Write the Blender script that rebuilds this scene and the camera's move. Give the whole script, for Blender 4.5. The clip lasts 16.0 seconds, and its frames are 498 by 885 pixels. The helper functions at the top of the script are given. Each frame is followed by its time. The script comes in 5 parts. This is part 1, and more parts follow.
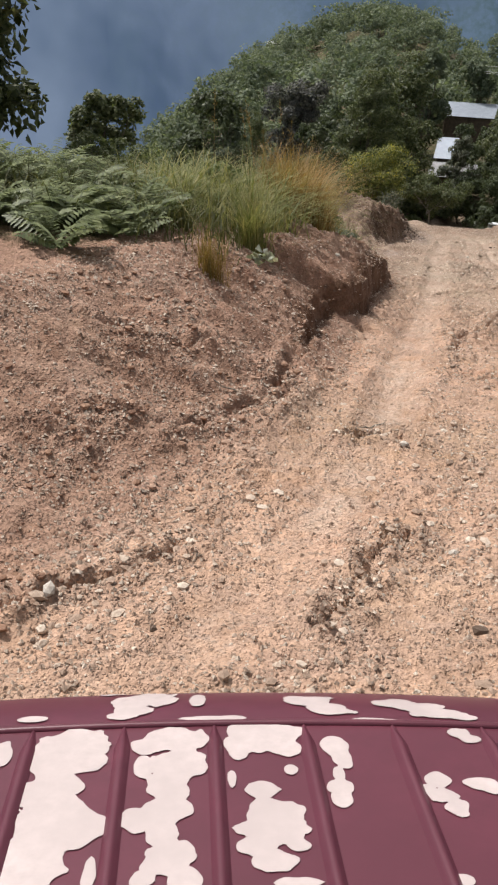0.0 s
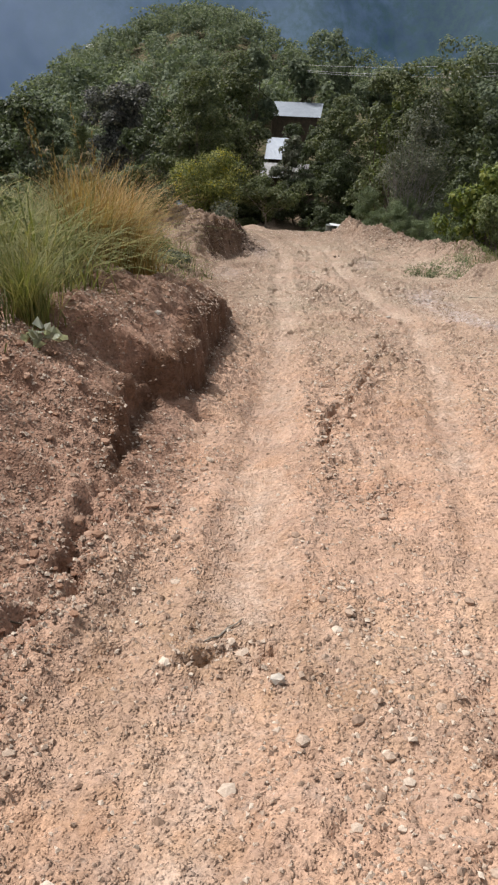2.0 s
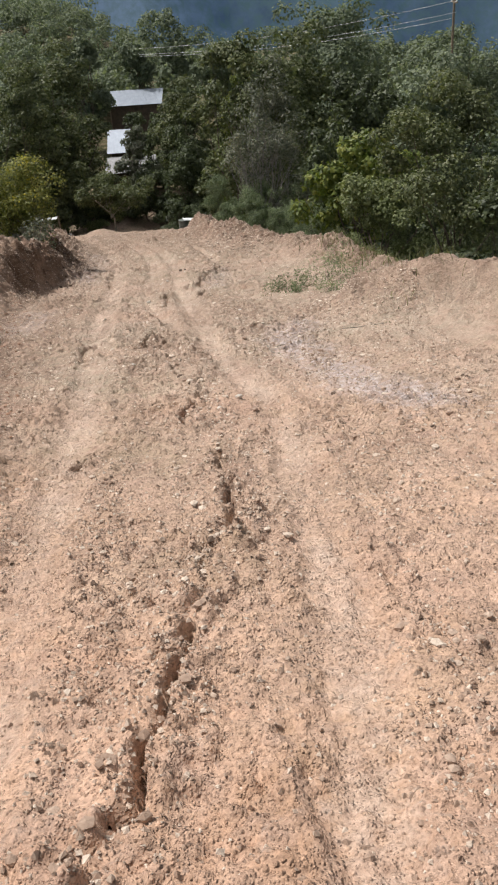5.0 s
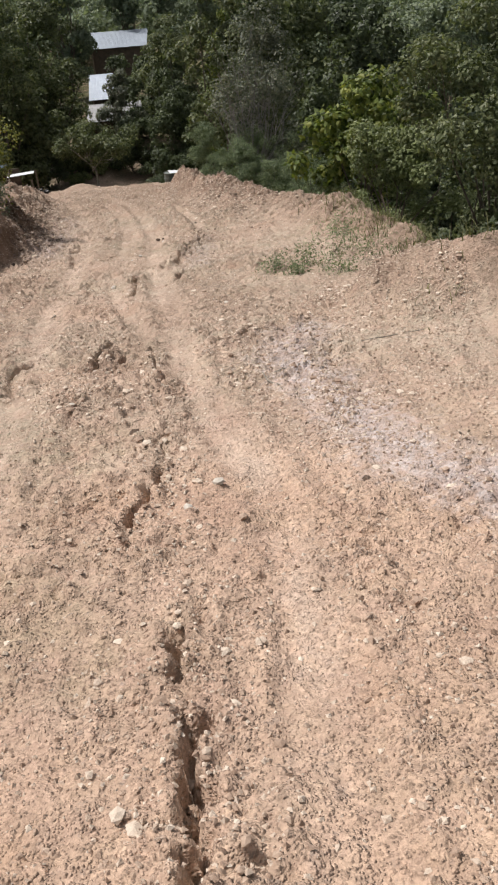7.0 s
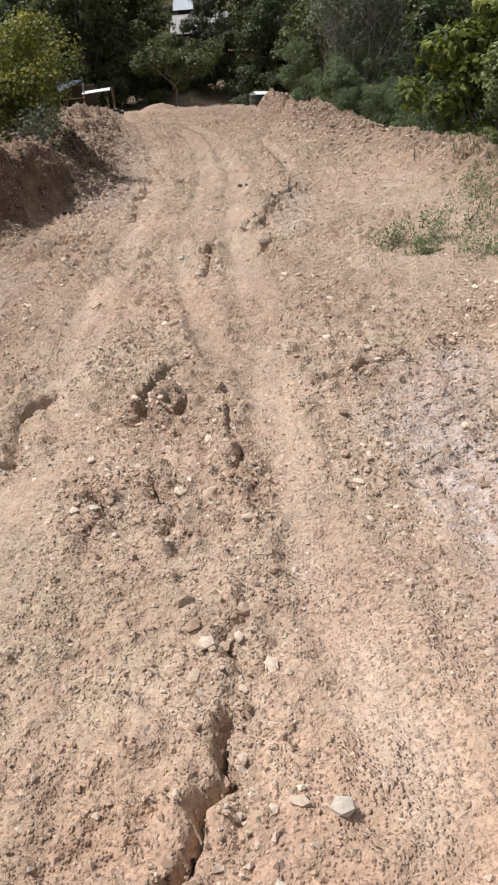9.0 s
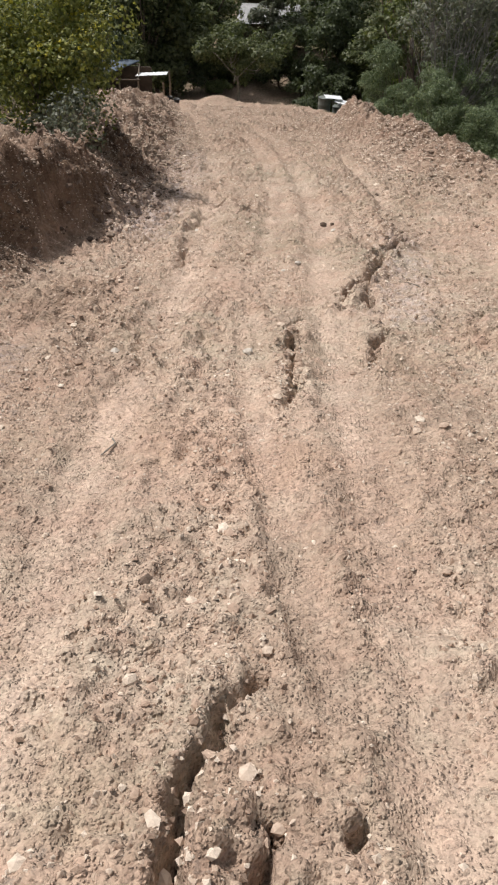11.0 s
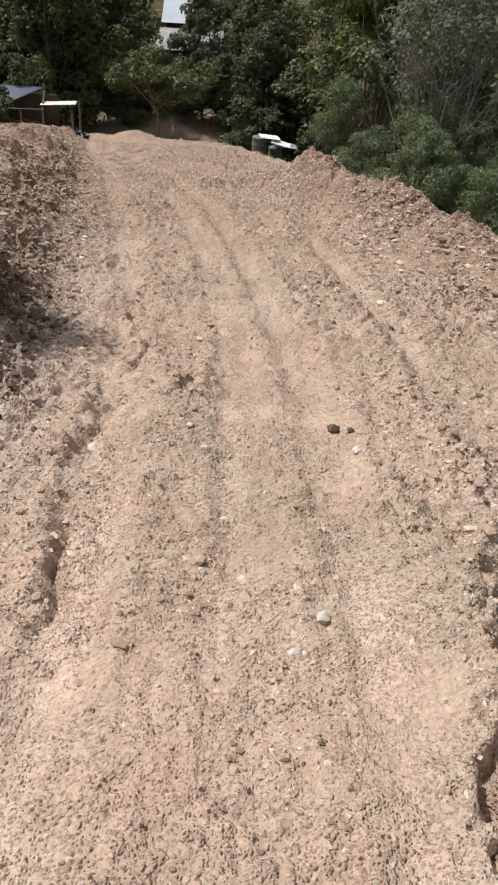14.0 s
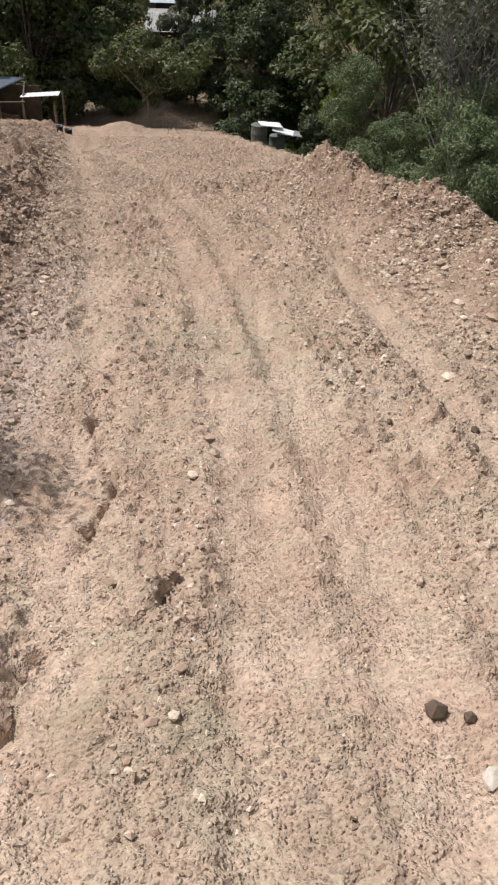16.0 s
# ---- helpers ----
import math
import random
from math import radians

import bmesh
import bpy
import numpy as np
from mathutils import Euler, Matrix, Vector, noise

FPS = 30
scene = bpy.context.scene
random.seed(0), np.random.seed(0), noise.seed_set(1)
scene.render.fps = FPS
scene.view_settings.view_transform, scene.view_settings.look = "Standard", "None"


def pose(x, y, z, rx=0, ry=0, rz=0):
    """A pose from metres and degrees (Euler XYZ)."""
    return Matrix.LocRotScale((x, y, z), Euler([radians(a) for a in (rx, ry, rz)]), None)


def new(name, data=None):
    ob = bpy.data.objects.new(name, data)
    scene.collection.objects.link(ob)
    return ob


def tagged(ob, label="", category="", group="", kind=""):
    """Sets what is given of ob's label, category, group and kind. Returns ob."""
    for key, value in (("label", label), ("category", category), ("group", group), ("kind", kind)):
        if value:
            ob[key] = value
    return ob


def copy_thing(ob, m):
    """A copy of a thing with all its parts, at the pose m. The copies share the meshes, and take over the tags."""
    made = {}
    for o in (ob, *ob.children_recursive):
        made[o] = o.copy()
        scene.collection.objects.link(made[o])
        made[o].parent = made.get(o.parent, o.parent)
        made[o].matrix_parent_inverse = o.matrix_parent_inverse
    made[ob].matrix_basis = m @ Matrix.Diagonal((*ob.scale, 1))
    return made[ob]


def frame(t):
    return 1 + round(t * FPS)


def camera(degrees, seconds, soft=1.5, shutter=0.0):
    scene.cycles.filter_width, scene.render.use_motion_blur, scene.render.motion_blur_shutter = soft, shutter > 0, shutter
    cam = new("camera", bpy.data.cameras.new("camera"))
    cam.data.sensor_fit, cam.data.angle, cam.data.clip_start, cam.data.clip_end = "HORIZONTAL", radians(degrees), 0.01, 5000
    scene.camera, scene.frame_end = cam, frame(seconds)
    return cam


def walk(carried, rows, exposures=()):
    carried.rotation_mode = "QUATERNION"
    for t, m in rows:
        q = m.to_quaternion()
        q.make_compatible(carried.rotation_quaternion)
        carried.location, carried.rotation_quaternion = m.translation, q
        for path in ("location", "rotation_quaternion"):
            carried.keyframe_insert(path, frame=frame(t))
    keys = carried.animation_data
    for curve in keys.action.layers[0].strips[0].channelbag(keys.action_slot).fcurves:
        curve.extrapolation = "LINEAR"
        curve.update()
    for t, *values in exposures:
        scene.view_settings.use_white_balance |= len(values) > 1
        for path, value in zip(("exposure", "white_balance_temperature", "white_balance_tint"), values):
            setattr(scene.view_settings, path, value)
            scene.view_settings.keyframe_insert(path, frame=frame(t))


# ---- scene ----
cam = camera(31.76, 16.0, soft=2.2)
PATH = [
    (0.0, pose(0.000, -0.362, 1.882, 61.57, -1.31, 16.75)),
    (0.5, pose(-0.155, 0.646, 1.757, 61.38, -1.62, 13.84)),
    (1.0, pose(-0.215, 1.496, 1.669, 61.14, 0.92, 11.64)),
    (1.5, pose(-0.337, 2.184, 1.581, 61.14, 0.62, 9.97)),
    (2.0, pose(-0.388, 2.865, 1.501, 61.96, -1.26, 6.15)),
    (2.5, pose(-0.393, 3.705, 1.407, 61.73, -1.75, 3.41)),
    (3.0, pose(-0.345, 4.515, 1.293, 61.67, -0.64, 0.63)),
    (3.5, pose(-0.223, 5.411, 1.186, 61.77, 1.12, -0.82)),
    (3.7, pose(-0.203, 5.794, 1.133, 61.65, 1.26, -1.99)),
    (5.8, pose(0.581, 10.178, 0.315, 59.53, 5.63, -2.63)),
    (6.0, pose(0.579, 10.557, 0.229, 58.63, 6.04, -2.04)),
    (6.5, pose(0.563, 11.355, 0.118, 58.01, 3.73, -1.54)),
    (7.0, pose(0.641, 12.135, -0.043, 57.70, 4.04, -4.42)),
    (7.5, pose(0.574, 12.976, -0.185, 57.69, 3.66, 0.08)),
    (8.0, pose(0.501, 13.817, -0.338, 56.64, 1.99, 0.28)),
    (8.5, pose(0.481, 14.673, -0.522, 54.49, 1.38, -0.54)),
    (9.0, pose(0.476, 15.590, -0.700, 53.27, 4.17, 1.00)),
    (9.1, pose(0.439, 15.799, -0.757, 53.35, 4.66, 1.94)),
    (9.5, pose(0.271, 16.650, -0.989, 54.87, 2.22, 4.37)),
    (9.7, pose(0.232, 17.072, -1.067, 53.73, 2.48, 3.80)),
    (11.8, pose(-0.770, 21.519, -2.016, 52.51, -3.84, 6.35)),
    (12.0, pose(-0.861, 21.997, -2.107, 51.65, -4.55, 6.06)),
    (12.5, pose(-1.150, 23.267, -2.409, 53.75, -6.86, 4.41)),
    (13.0, pose(-1.110, 24.373, -2.620, 53.54, -4.23, 0.37)),
    (13.5, pose(-1.151, 25.415, -2.818, 53.39, -3.71, 1.54)),
    (14.0, pose(-1.185, 26.358, -2.976, 54.77, -3.33, 1.25)),
    (14.5, pose(-1.218, 27.222, -3.180, 56.23, -3.24, 1.19)),
    (15.0, pose(-1.294, 28.053, -3.393, 54.71, -2.94, 1.45)),
    (15.5, pose(-1.329, 28.870, -3.562, 54.40, -4.20, 1.36)),
    (16.0, pose(-1.289, 29.661, -3.663, 53.69, -1.48, 0.49)),
]
EXPOSURES = [(0.0, 0.0), (16.0, 0.0)]
walk(cam, PATH, EXPOSURES)

# ---- daylight ----
SUN_TO = Vector((-0.60, 0.27, 1.15)).normalized()
world = bpy.data.worlds.new("sky")
world.use_nodes = True
scene.world = world
sky = world.node_tree.nodes.new("ShaderNodeTexSky")
sky.sky_type = "NISHITA"
sky.sun_disc = False
sky.sun_elevation = math.asin(SUN_TO.z)
sky.sun_rotation = math.atan2(SUN_TO.x, SUN_TO.y)
sky.altitude = 900
sky.dust_density = 6.0
sky.air_density = 0.8
back = world.node_tree.nodes["Background"]
back.inputs["Strength"].default_value = 0.15
haze = world.node_tree.nodes.new("ShaderNodeHueSaturation")
haze.inputs["Saturation"].default_value = 0.15
world.node_tree.links.new(sky.outputs[0], haze.inputs["Color"])
world.node_tree.links.new(haze.outputs[0], back.inputs["Color"])
sun = new("sun", bpy.data.lights.new("sun", "SUN"))
sun.data.energy = 4.15
sun.data.angle = radians(0.6)
sun.data.color = (1.0, 0.955, 0.90)
sun.rotation_euler = (-SUN_TO).to_track_quat("-Z", "Y").to_euler()


# ---- building helpers ----
def fast_mesh(name, verts, faces, smooth=False):
    """A mesh from arrays; every face has the same number of corners."""
    verts, faces = np.asarray(verts, np.float32), np.asarray(faces, np.int32)
    me = bpy.data.meshes.new(name)
    k = faces.shape[1]
    me.vertices.add(len(verts))
    me.vertices.foreach_set("co", verts.ravel())
    me.loops.add(faces.size)
    me.loops.foreach_set("vertex_index", faces.ravel())
    me.polygons.add(len(faces))
    me.polygons.foreach_set("loop_start", np.arange(0, faces.size, k, dtype=np.int32))
    me.polygons.foreach_set("use_smooth", np.full(len(faces), smooth))
    me.update(calc_edges=True)
    return me


def placed(name, me, material, parent=None, label=""):
    me.materials.append(material)
    ob = new(name, me)
    if parent:
        ob.parent = parent
    return tagged(ob, label)


def part(name, bm, material, parent, label="", smooth=False):
    me = bpy.data.meshes.new(name)
    bm.to_mesh(me)
    bm.free()
    me.polygons.foreach_set("use_smooth", np.full(len(me.polygons), smooth))
    return placed(name, me, material, parent, label)


def box(bm, x0, x1, y0, y1, z0, z1, bevel=0.0):
    """A box with chamfered edges in a bmesh."""
    made = bmesh.ops.create_cube(bm, size=1.0)["verts"]
    for v in made:
        v.co = Vector(((x0 + x1) / 2 + v.co.x * (x1 - x0), (y0 + y1) / 2 + v.co.y * (y1 - y0), (z0 + z1) / 2 + v.co.z * (z1 - z0)))
    if bevel:
        edges = list({e for v in made for e in v.link_edges})
        bmesh.ops.bevel(bm, geom=edges, offset=bevel, segments=2, affect="EDGES")
    return bm


def tubes(paths, sides=6):
    """Verts and quads of tapered tubes; a path is a list of (point, radius)."""
    verts, faces = [], []
    ring = np.linspace(0, 2 * np.pi, sides, endpoint=False)
    for path in paths:
        base = len(verts)
        pts = [Vector(p) for p, _ in path]
        for n, (p, r) in enumerate(path):
            way = (pts[min(n + 1, len(pts) - 1)] - pts[max(n - 1, 0)]).normalized()
            a = way.orthogonal().normalized()
            b = way.cross(a)
            for c in ring:
                verts.append(tuple(pts[n] + (a * math.cos(c) + b * math.sin(c)) * r))
        for n in range(len(path) - 1):
            for s in range(sides):
                t = (s + 1) % sides
                faces.append((base + n * sides + s, base + n * sides + t, base + (n + 1) * sides + t, base + (n + 1) * sides + s))
    return verts, faces


# ---- materials ----
def nodes_of(name):
    m = bpy.data.materials.new(name)
    m.use_nodes = True
    nt = m.node_tree
    return m, nt, nt.nodes["Principled BSDF"]


def add(nt, kind, **inputs):
    n = nt.nodes.new(kind)
    for key, value in inputs.items():
        n.inputs[key.replace("_", " ")].default_value = value
    return n


def mixed(nt, fac, a, b, blend="MIX"):
    """A colour mix; fac, a and b are sockets or values."""
    n = nt.nodes.new("ShaderNodeMix")
    n.data_type, n.blend_type = "RGBA", blend
    for socket, value in ((n.inputs[0], fac), (n.inputs[6], a), (n.inputs[7], b)):
        if isinstance(value, bpy.types.NodeSocket):
            nt.links.new(value, socket)
        else:
            socket.default_value = (*value, 1) if isinstance(value, tuple) and len(value) == 3 else value
    return n.outputs[2]


def noise_fac(nt, scale, detail=4, rough=0.6, lo=0.35, hi=0.65, coord=None):
    n = add(nt, "ShaderNodeTexNoise", Scale=scale, Detail=detail, Roughness=rough)
    if coord:
        nt.links.new(coord, n.inputs["Vector"])
    r = add(nt, "ShaderNodeMapRange", From_Min=lo, From_Max=hi)
    nt.links.new(n.outputs["Fac"], r.inputs["Value"])
    return r.outputs["Result"]


def attr(nt, name):
    n = nt.nodes.new("ShaderNodeAttribute")
    n.attribute_name = name
    return n.outputs["Fac"]


def bumped(nt, shader, height, strength, distance):
    b = add(nt, "ShaderNodeBump", Strength=strength, Distance=distance)
    nt.links.new(height, b.inputs["Height"])
    nt.links.new(b.outputs[0], shader.inputs["Normal"])


def plain(name, colour, rough=0.6, metal=0.0, vary=0.25, scale=6.0, bump=0.2):
    """A painted, wooden or metal surface with stains and fine relief."""
    m, nt, p = nodes_of(name)
    co = nt.nodes.new("ShaderNodeTexCoord").outputs["Object"]
    dark = tuple(c * (1 - vary) for c in colour)
    pale = tuple(min(1, c * (1 + vary)) for c in colour)
    c = mixed(nt, noise_fac(nt, scale, coord=co), dark, pale)
    c = mixed(nt, noise_fac(nt, scale * 9, coord=co, lo=0.3, hi=0.8), c, dark)
    nt.links.new(c, p.inputs["Base Color"])
    p.inputs["Roughness"].default_value, p.inputs["Metallic"].default_value = rough, metal
    if bump:
        bumped(nt, p, noise_fac(nt, scale * 14, coord=co, lo=0, hi=1), bump, 0.004)
    return m


def leafy(name, colours, rough=0.5, through_light=0.35, scale=0.6):
    """Leaves: a hue for each leaf, patches of growth over the crown, light through the blade."""
    m, nt, p = nodes_of(name)
    geo = nt.nodes.new("ShaderNodeNewGeometry")
    ramp = nt.nodes.new("ShaderNodeValToRGB")
    while len(ramp.color_ramp.elements) < len(colours):
        ramp.color_ramp.elements.new(0.5)
    for n, c in enumerate(colours):
        ramp.color_ramp.elements[n].position = n / (len(colours) - 1)
        ramp.color_ramp.elements[n].color = (*c, 1)
    nt.links.new(geo.outputs["Random Per Island"], ramp.inputs[0])
    patch = noise_fac(nt, scale, coord=geo.outputs["Position"])
    col = mixed(nt, patch, mixed(nt, 1.0, ramp.outputs[0], (0.62, 0.66, 0.62), "MULTIPLY"), ramp.outputs[0])
    nt.links.new(col, p.inputs["Base Color"])
    p.inputs["Roughness"].default_value = rough
    p.inputs["Specular IOR Level"].default_value = 0.3
    thin = nt.nodes.new("ShaderNodeBsdfTranslucent")
    nt.links.new(mixed(nt, 1.0, col, (1.15, 1.18, 0.7), "MULTIPLY"), thin.inputs[0])
    mix = nt.nodes.new("ShaderNodeMixShader")
    mix.inputs[0].default_value = through_light
    nt.links.new(p.outputs[0], mix.inputs[1])
    nt.links.new(thin.outputs[0], mix.inputs[2])
    nt.links.new(mix.outputs[0], nt.nodes["Material Output"].inputs["Surface"])
    return m


def dirt_material():
    """Tan dirt: wheel dust, red clay, pale gravel and litter by zone, grit at every size."""
    m, nt, p = nodes_of("dirt")
    pos = nt.nodes.new("ShaderNodeNewGeometry").outputs["Position"]
    warm = mixed(nt, noise_fac(nt, 0.9, coord=pos), (0.411, 0.257, 0.171), (0.535, 0.353, 0.253))
    ashy = mixed(nt, noise_fac(nt, 0.8, coord=pos), (0.326, 0.275, 0.217), (0.424, 0.367, 0.296))
    ashy = mixed(nt, noise_fac(nt, 0.35, 4, 0.6, lo=0.45, hi=0.62, coord=pos), ashy, (0.411, 0.330, 0.263))
    tan = mixed(nt, attr(nt, "ashy"), warm, ashy)
    tan = mixed(nt, noise_fac(nt, 0.55, 5, 0.65, lo=0.50, hi=0.66, coord=pos), tan, mixed(nt, 1.0, tan, (0.84, 0.90, 0.86), "MULTIPLY"))
    tan = mixed(nt, noise_fac(nt, 0.42, 5, 0.7, lo=0.54, hi=0.68, coord=pos), tan, mixed(nt, 1.0, tan, (1.0, 0.93, 0.90), "MULTIPLY"))
    tan = mixed(nt, noise_fac(nt, 4, 6, 0.7, lo=0.4, hi=0.75, coord=pos), tan, (0.416, 0.290, 0.225))
    dust = mixed(nt, noise_fac(nt, 7, coord=pos), (0.475, 0.355, 0.278), (0.555, 0.429, 0.349))
    clay = mixed(nt, noise_fac(nt, 2.2, 5, 0.7, coord=pos), (0.235, 0.133, 0.093), (0.355, 0.224, 0.164))
    brown = mixed(nt, noise_fac(nt, 2.6, 5, 0.7, coord=pos), (0.195, 0.137, 0.10), (0.33, 0.245, 0.185))
    clay = mixed(nt, attr(nt, "ashy"), clay, brown)
    pale = mixed(nt, noise_fac(nt, 9, 4, 0.65, coord=pos), (0.348, 0.276, 0.257), (0.510, 0.442, 0.420))
    litter = mixed(nt, noise_fac(nt, 0.3, 6, coord=pos), (0.036, 0.042, 0.018), (0.085, 0.078, 0.036))
    edge = noise_fac(nt, 9, 6, 0.75, lo=0.2, hi=0.8, coord=pos)

    def zone(name, soft):
        a = nt.nodes.new("ShaderNodeMath")
        a.operation = "ADD"
        nt.links.new(attr(nt, name), a.inputs[0])
        nt.links.new(edge, a.inputs[1])
        r = add(nt, "ShaderNodeMapRange", From_Min=0.95 - soft, From_Max=0.95 + soft)
        nt.links.new(a.outputs[0], r.inputs["Value"])
        return r.outputs["Result"]

    c = mixed(nt, zone("dust", 0.35), tan, dust)
    c = mixed(nt, zone("clay", 0.35), c, clay)
    # dark soil colours that also carry the shade of the undercut and the mound
    dark_soil_shade = mixed(nt, noise_fac(nt, 3.0, 5, 0.7, coord=pos), (0.105, 0.055, 0.034), (0.20, 0.115, 0.075))
    peat = mixed(nt, noise_fac(nt, 5.0, 5, 0.75, coord=pos), (0.080, 0.052, 0.036), (0.205, 0.142, 0.100))
    c = mixed(nt, zone("dark_soil_shade", 0.3), c, mixed(nt, attr(nt, "ashy"), dark_soil_shade, peat))
    c = mixed(nt, zone("pale", 0.3), c, pale)
    c = mixed(nt, zone("litter", 0.3), c, litter)
    calm = noise_fac(nt, 1.7, 5, 0.65, lo=0.2, hi=0.55, coord=pos)
    stretch = add(nt, "ShaderNodeMapping", Scale=(1.0, 0.16, 0.16))
    nt.links.new(pos, stretch.inputs["Vector"])
    streak = add(nt, "ShaderNodeMapRange", From_Min=0.3, From_Max=0.7, To_Min=0.84, To_Max=1.12)
    grain = add(nt, "ShaderNodeTexNoise", Scale=6.0, Detail=5.0, Roughness=0.65)
    nt.links.new(stretch.outputs[0], grain.inputs["Vector"])
    nt.links.new(grain.outputs["Fac"], streak.inputs["Value"])
    c = mixed(nt, 1.0, c, streak.outputs["Result"], "MULTIPLY")
    c = mixed(nt, noise_fac(nt, 1.1, 6, 0.7, lo=0.50, hi=0.85, coord=pos), c, (0.365, 0.240, 0.184))
    relief = add(nt, "ShaderNodeTexNoise", Scale=30.0, Detail=3.0, Roughness=0.6)
    nt.links.new(pos, relief.inputs["Vector"])
    total = relief.outputs["Fac"]
    # shade put into the colour: hollows of the relief darker, rises paler
    hollow_shade = add(nt, "ShaderNodeMapRange", From_Min=0.32, From_Max=0.68, To_Min=0.84, To_Max=1.16)
    nt.links.new(total, hollow_shade.inputs["Value"])
    c = mixed(nt, 1.0, c, hollow_shade.outputs["Result"], "MULTIPLY")
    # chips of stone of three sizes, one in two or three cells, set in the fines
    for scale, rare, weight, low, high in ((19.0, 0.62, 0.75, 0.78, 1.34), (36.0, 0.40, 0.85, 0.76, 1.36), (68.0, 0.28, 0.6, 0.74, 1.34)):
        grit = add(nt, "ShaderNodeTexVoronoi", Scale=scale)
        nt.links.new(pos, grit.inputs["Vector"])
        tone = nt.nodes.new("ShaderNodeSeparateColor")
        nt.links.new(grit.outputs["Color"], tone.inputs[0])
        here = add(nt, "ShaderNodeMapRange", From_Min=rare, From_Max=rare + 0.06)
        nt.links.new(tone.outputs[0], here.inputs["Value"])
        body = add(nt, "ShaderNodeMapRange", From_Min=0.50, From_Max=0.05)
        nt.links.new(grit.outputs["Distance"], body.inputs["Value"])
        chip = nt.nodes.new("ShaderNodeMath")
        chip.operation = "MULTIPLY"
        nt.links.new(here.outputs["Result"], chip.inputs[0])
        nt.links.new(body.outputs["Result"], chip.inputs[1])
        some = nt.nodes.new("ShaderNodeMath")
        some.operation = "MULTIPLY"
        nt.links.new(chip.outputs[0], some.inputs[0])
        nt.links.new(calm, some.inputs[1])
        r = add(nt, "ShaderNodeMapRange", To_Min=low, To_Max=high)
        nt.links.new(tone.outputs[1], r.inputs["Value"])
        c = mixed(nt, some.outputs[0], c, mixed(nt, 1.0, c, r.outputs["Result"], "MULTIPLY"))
        h = nt.nodes.new("ShaderNodeMath")
        h.operation = "MULTIPLY_ADD"
        nt.links.new(some.outputs[0], h.inputs[0])
        h.inputs[1].default_value = weight
        nt.links.new(total, h.inputs[2])
        total = h.outputs[0]
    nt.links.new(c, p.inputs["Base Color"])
    p.inputs["Roughness"].default_value = 0.95
    p.inputs["Specular IOR Level"].default_value = 0.2
    bumped(nt, p, total, 1.0, 0.021)
    return m


def stone_material(name, colours):
    m, nt, p = nodes_of(name)
    geo = nt.nodes.new("ShaderNodeNewGeometry")
    ramp = nt.nodes.new("ShaderNodeValToRGB")
    for n, c in enumerate(colours):
        if n > 1:
            ramp.color_ramp.elements.new(0.5)
        ramp.color_ramp.elements[n].position = (0, 0.3, 0.75, 1)[n]
        ramp.color_ramp.elements[n].color = (*c, 1)
    nt.links.new(geo.outputs["Random Per Island"], ramp.inputs[0])
    c = mixed(nt, noise_fac(nt, 30, 5, 0.7, coord=geo.outputs["Position"]), mixed(nt, 1.0, ramp.outputs[0], (0.75, 0.72, 0.7), "MULTIPLY"), ramp.outputs[0])
    nt.links.new(c, p.inputs["Base Color"])
    p.inputs["Roughness"].default_value = 0.9
    bumped(nt, p, noise_fac(nt, 120, 5, 0.7, lo=0, hi=1, coord=geo.outputs["Position"]), 0.6, 0.006)
    return m


DIRT = dirt_material()
STONE = stone_material("stone", ((0.287, 0.201, 0.148), (0.399, 0.290, 0.221), (0.500, 0.390, 0.307), (0.681, 0.582, 0.487)))
DARK_STONE = stone_material("dark_stone", ((0.075, 0.050, 0.038), (0.100, 0.068, 0.050), (0.130, 0.090, 0.066), (0.165, 0.118, 0.088)))
PALE_STONE = stone_material("pale_stone", ((0.400, 0.360, 0.320), (0.470, 0.425, 0.375), (0.550, 0.500, 0.440), (0.640, 0.590, 0.530)))
EARTH = stone_material("brown_earth_clod", ((0.15, 0.105, 0.078), (0.225, 0.165, 0.122), (0.32, 0.245, 0.188), (0.46, 0.375, 0.30)))
PEAT = stone_material("dark_earth_clod", ((0.070, 0.046, 0.033), (0.105, 0.070, 0.050), (0.160, 0.110, 0.080), (0.26, 0.20, 0.155)))
CLOD = stone_material("clay_clod", ((0.19, 0.10, 0.065), (0.27, 0.155, 0.10), (0.35, 0.21, 0.14), (0.45, 0.30, 0.22)))
BARK = plain("bark", (0.13, 0.10, 0.075), 0.9, vary=0.4, scale=8, bump=0.8)
PALE_BARK = plain("pale_bark", (0.26, 0.23, 0.19), 0.9, vary=0.35, scale=8, bump=0.8)
TWIG = plain("grey_twig", (0.25, 0.23, 0.215), 0.9, vary=0.3, scale=8, bump=0.4)
GREEN = leafy("green_leaves", ((0.059, 0.073, 0.031), (0.100, 0.119, 0.051), (0.145, 0.165, 0.074), (0.197, 0.207, 0.105)))
DEEP = leafy("deep_green_leaves", ((0.044, 0.056, 0.029), (0.077, 0.097, 0.047), (0.122, 0.145, 0.074)))
BRIGHT = leafy("yellow_green_leaves", ((0.047, 0.068, 0.015), (0.097, 0.131, 0.025), (0.155, 0.191, 0.039), (0.256, 0.263, 0.062)))
GREY_LEAF = leafy("grey_leaves", ((0.082, 0.094, 0.067), (0.148, 0.160, 0.119), (0.252, 0.250, 0.193)))
PALE_LEAF = leafy("pale_weed_leaves", ((0.30, 0.32, 0.24), (0.48, 0.50, 0.42), (0.66, 0.66, 0.58)))
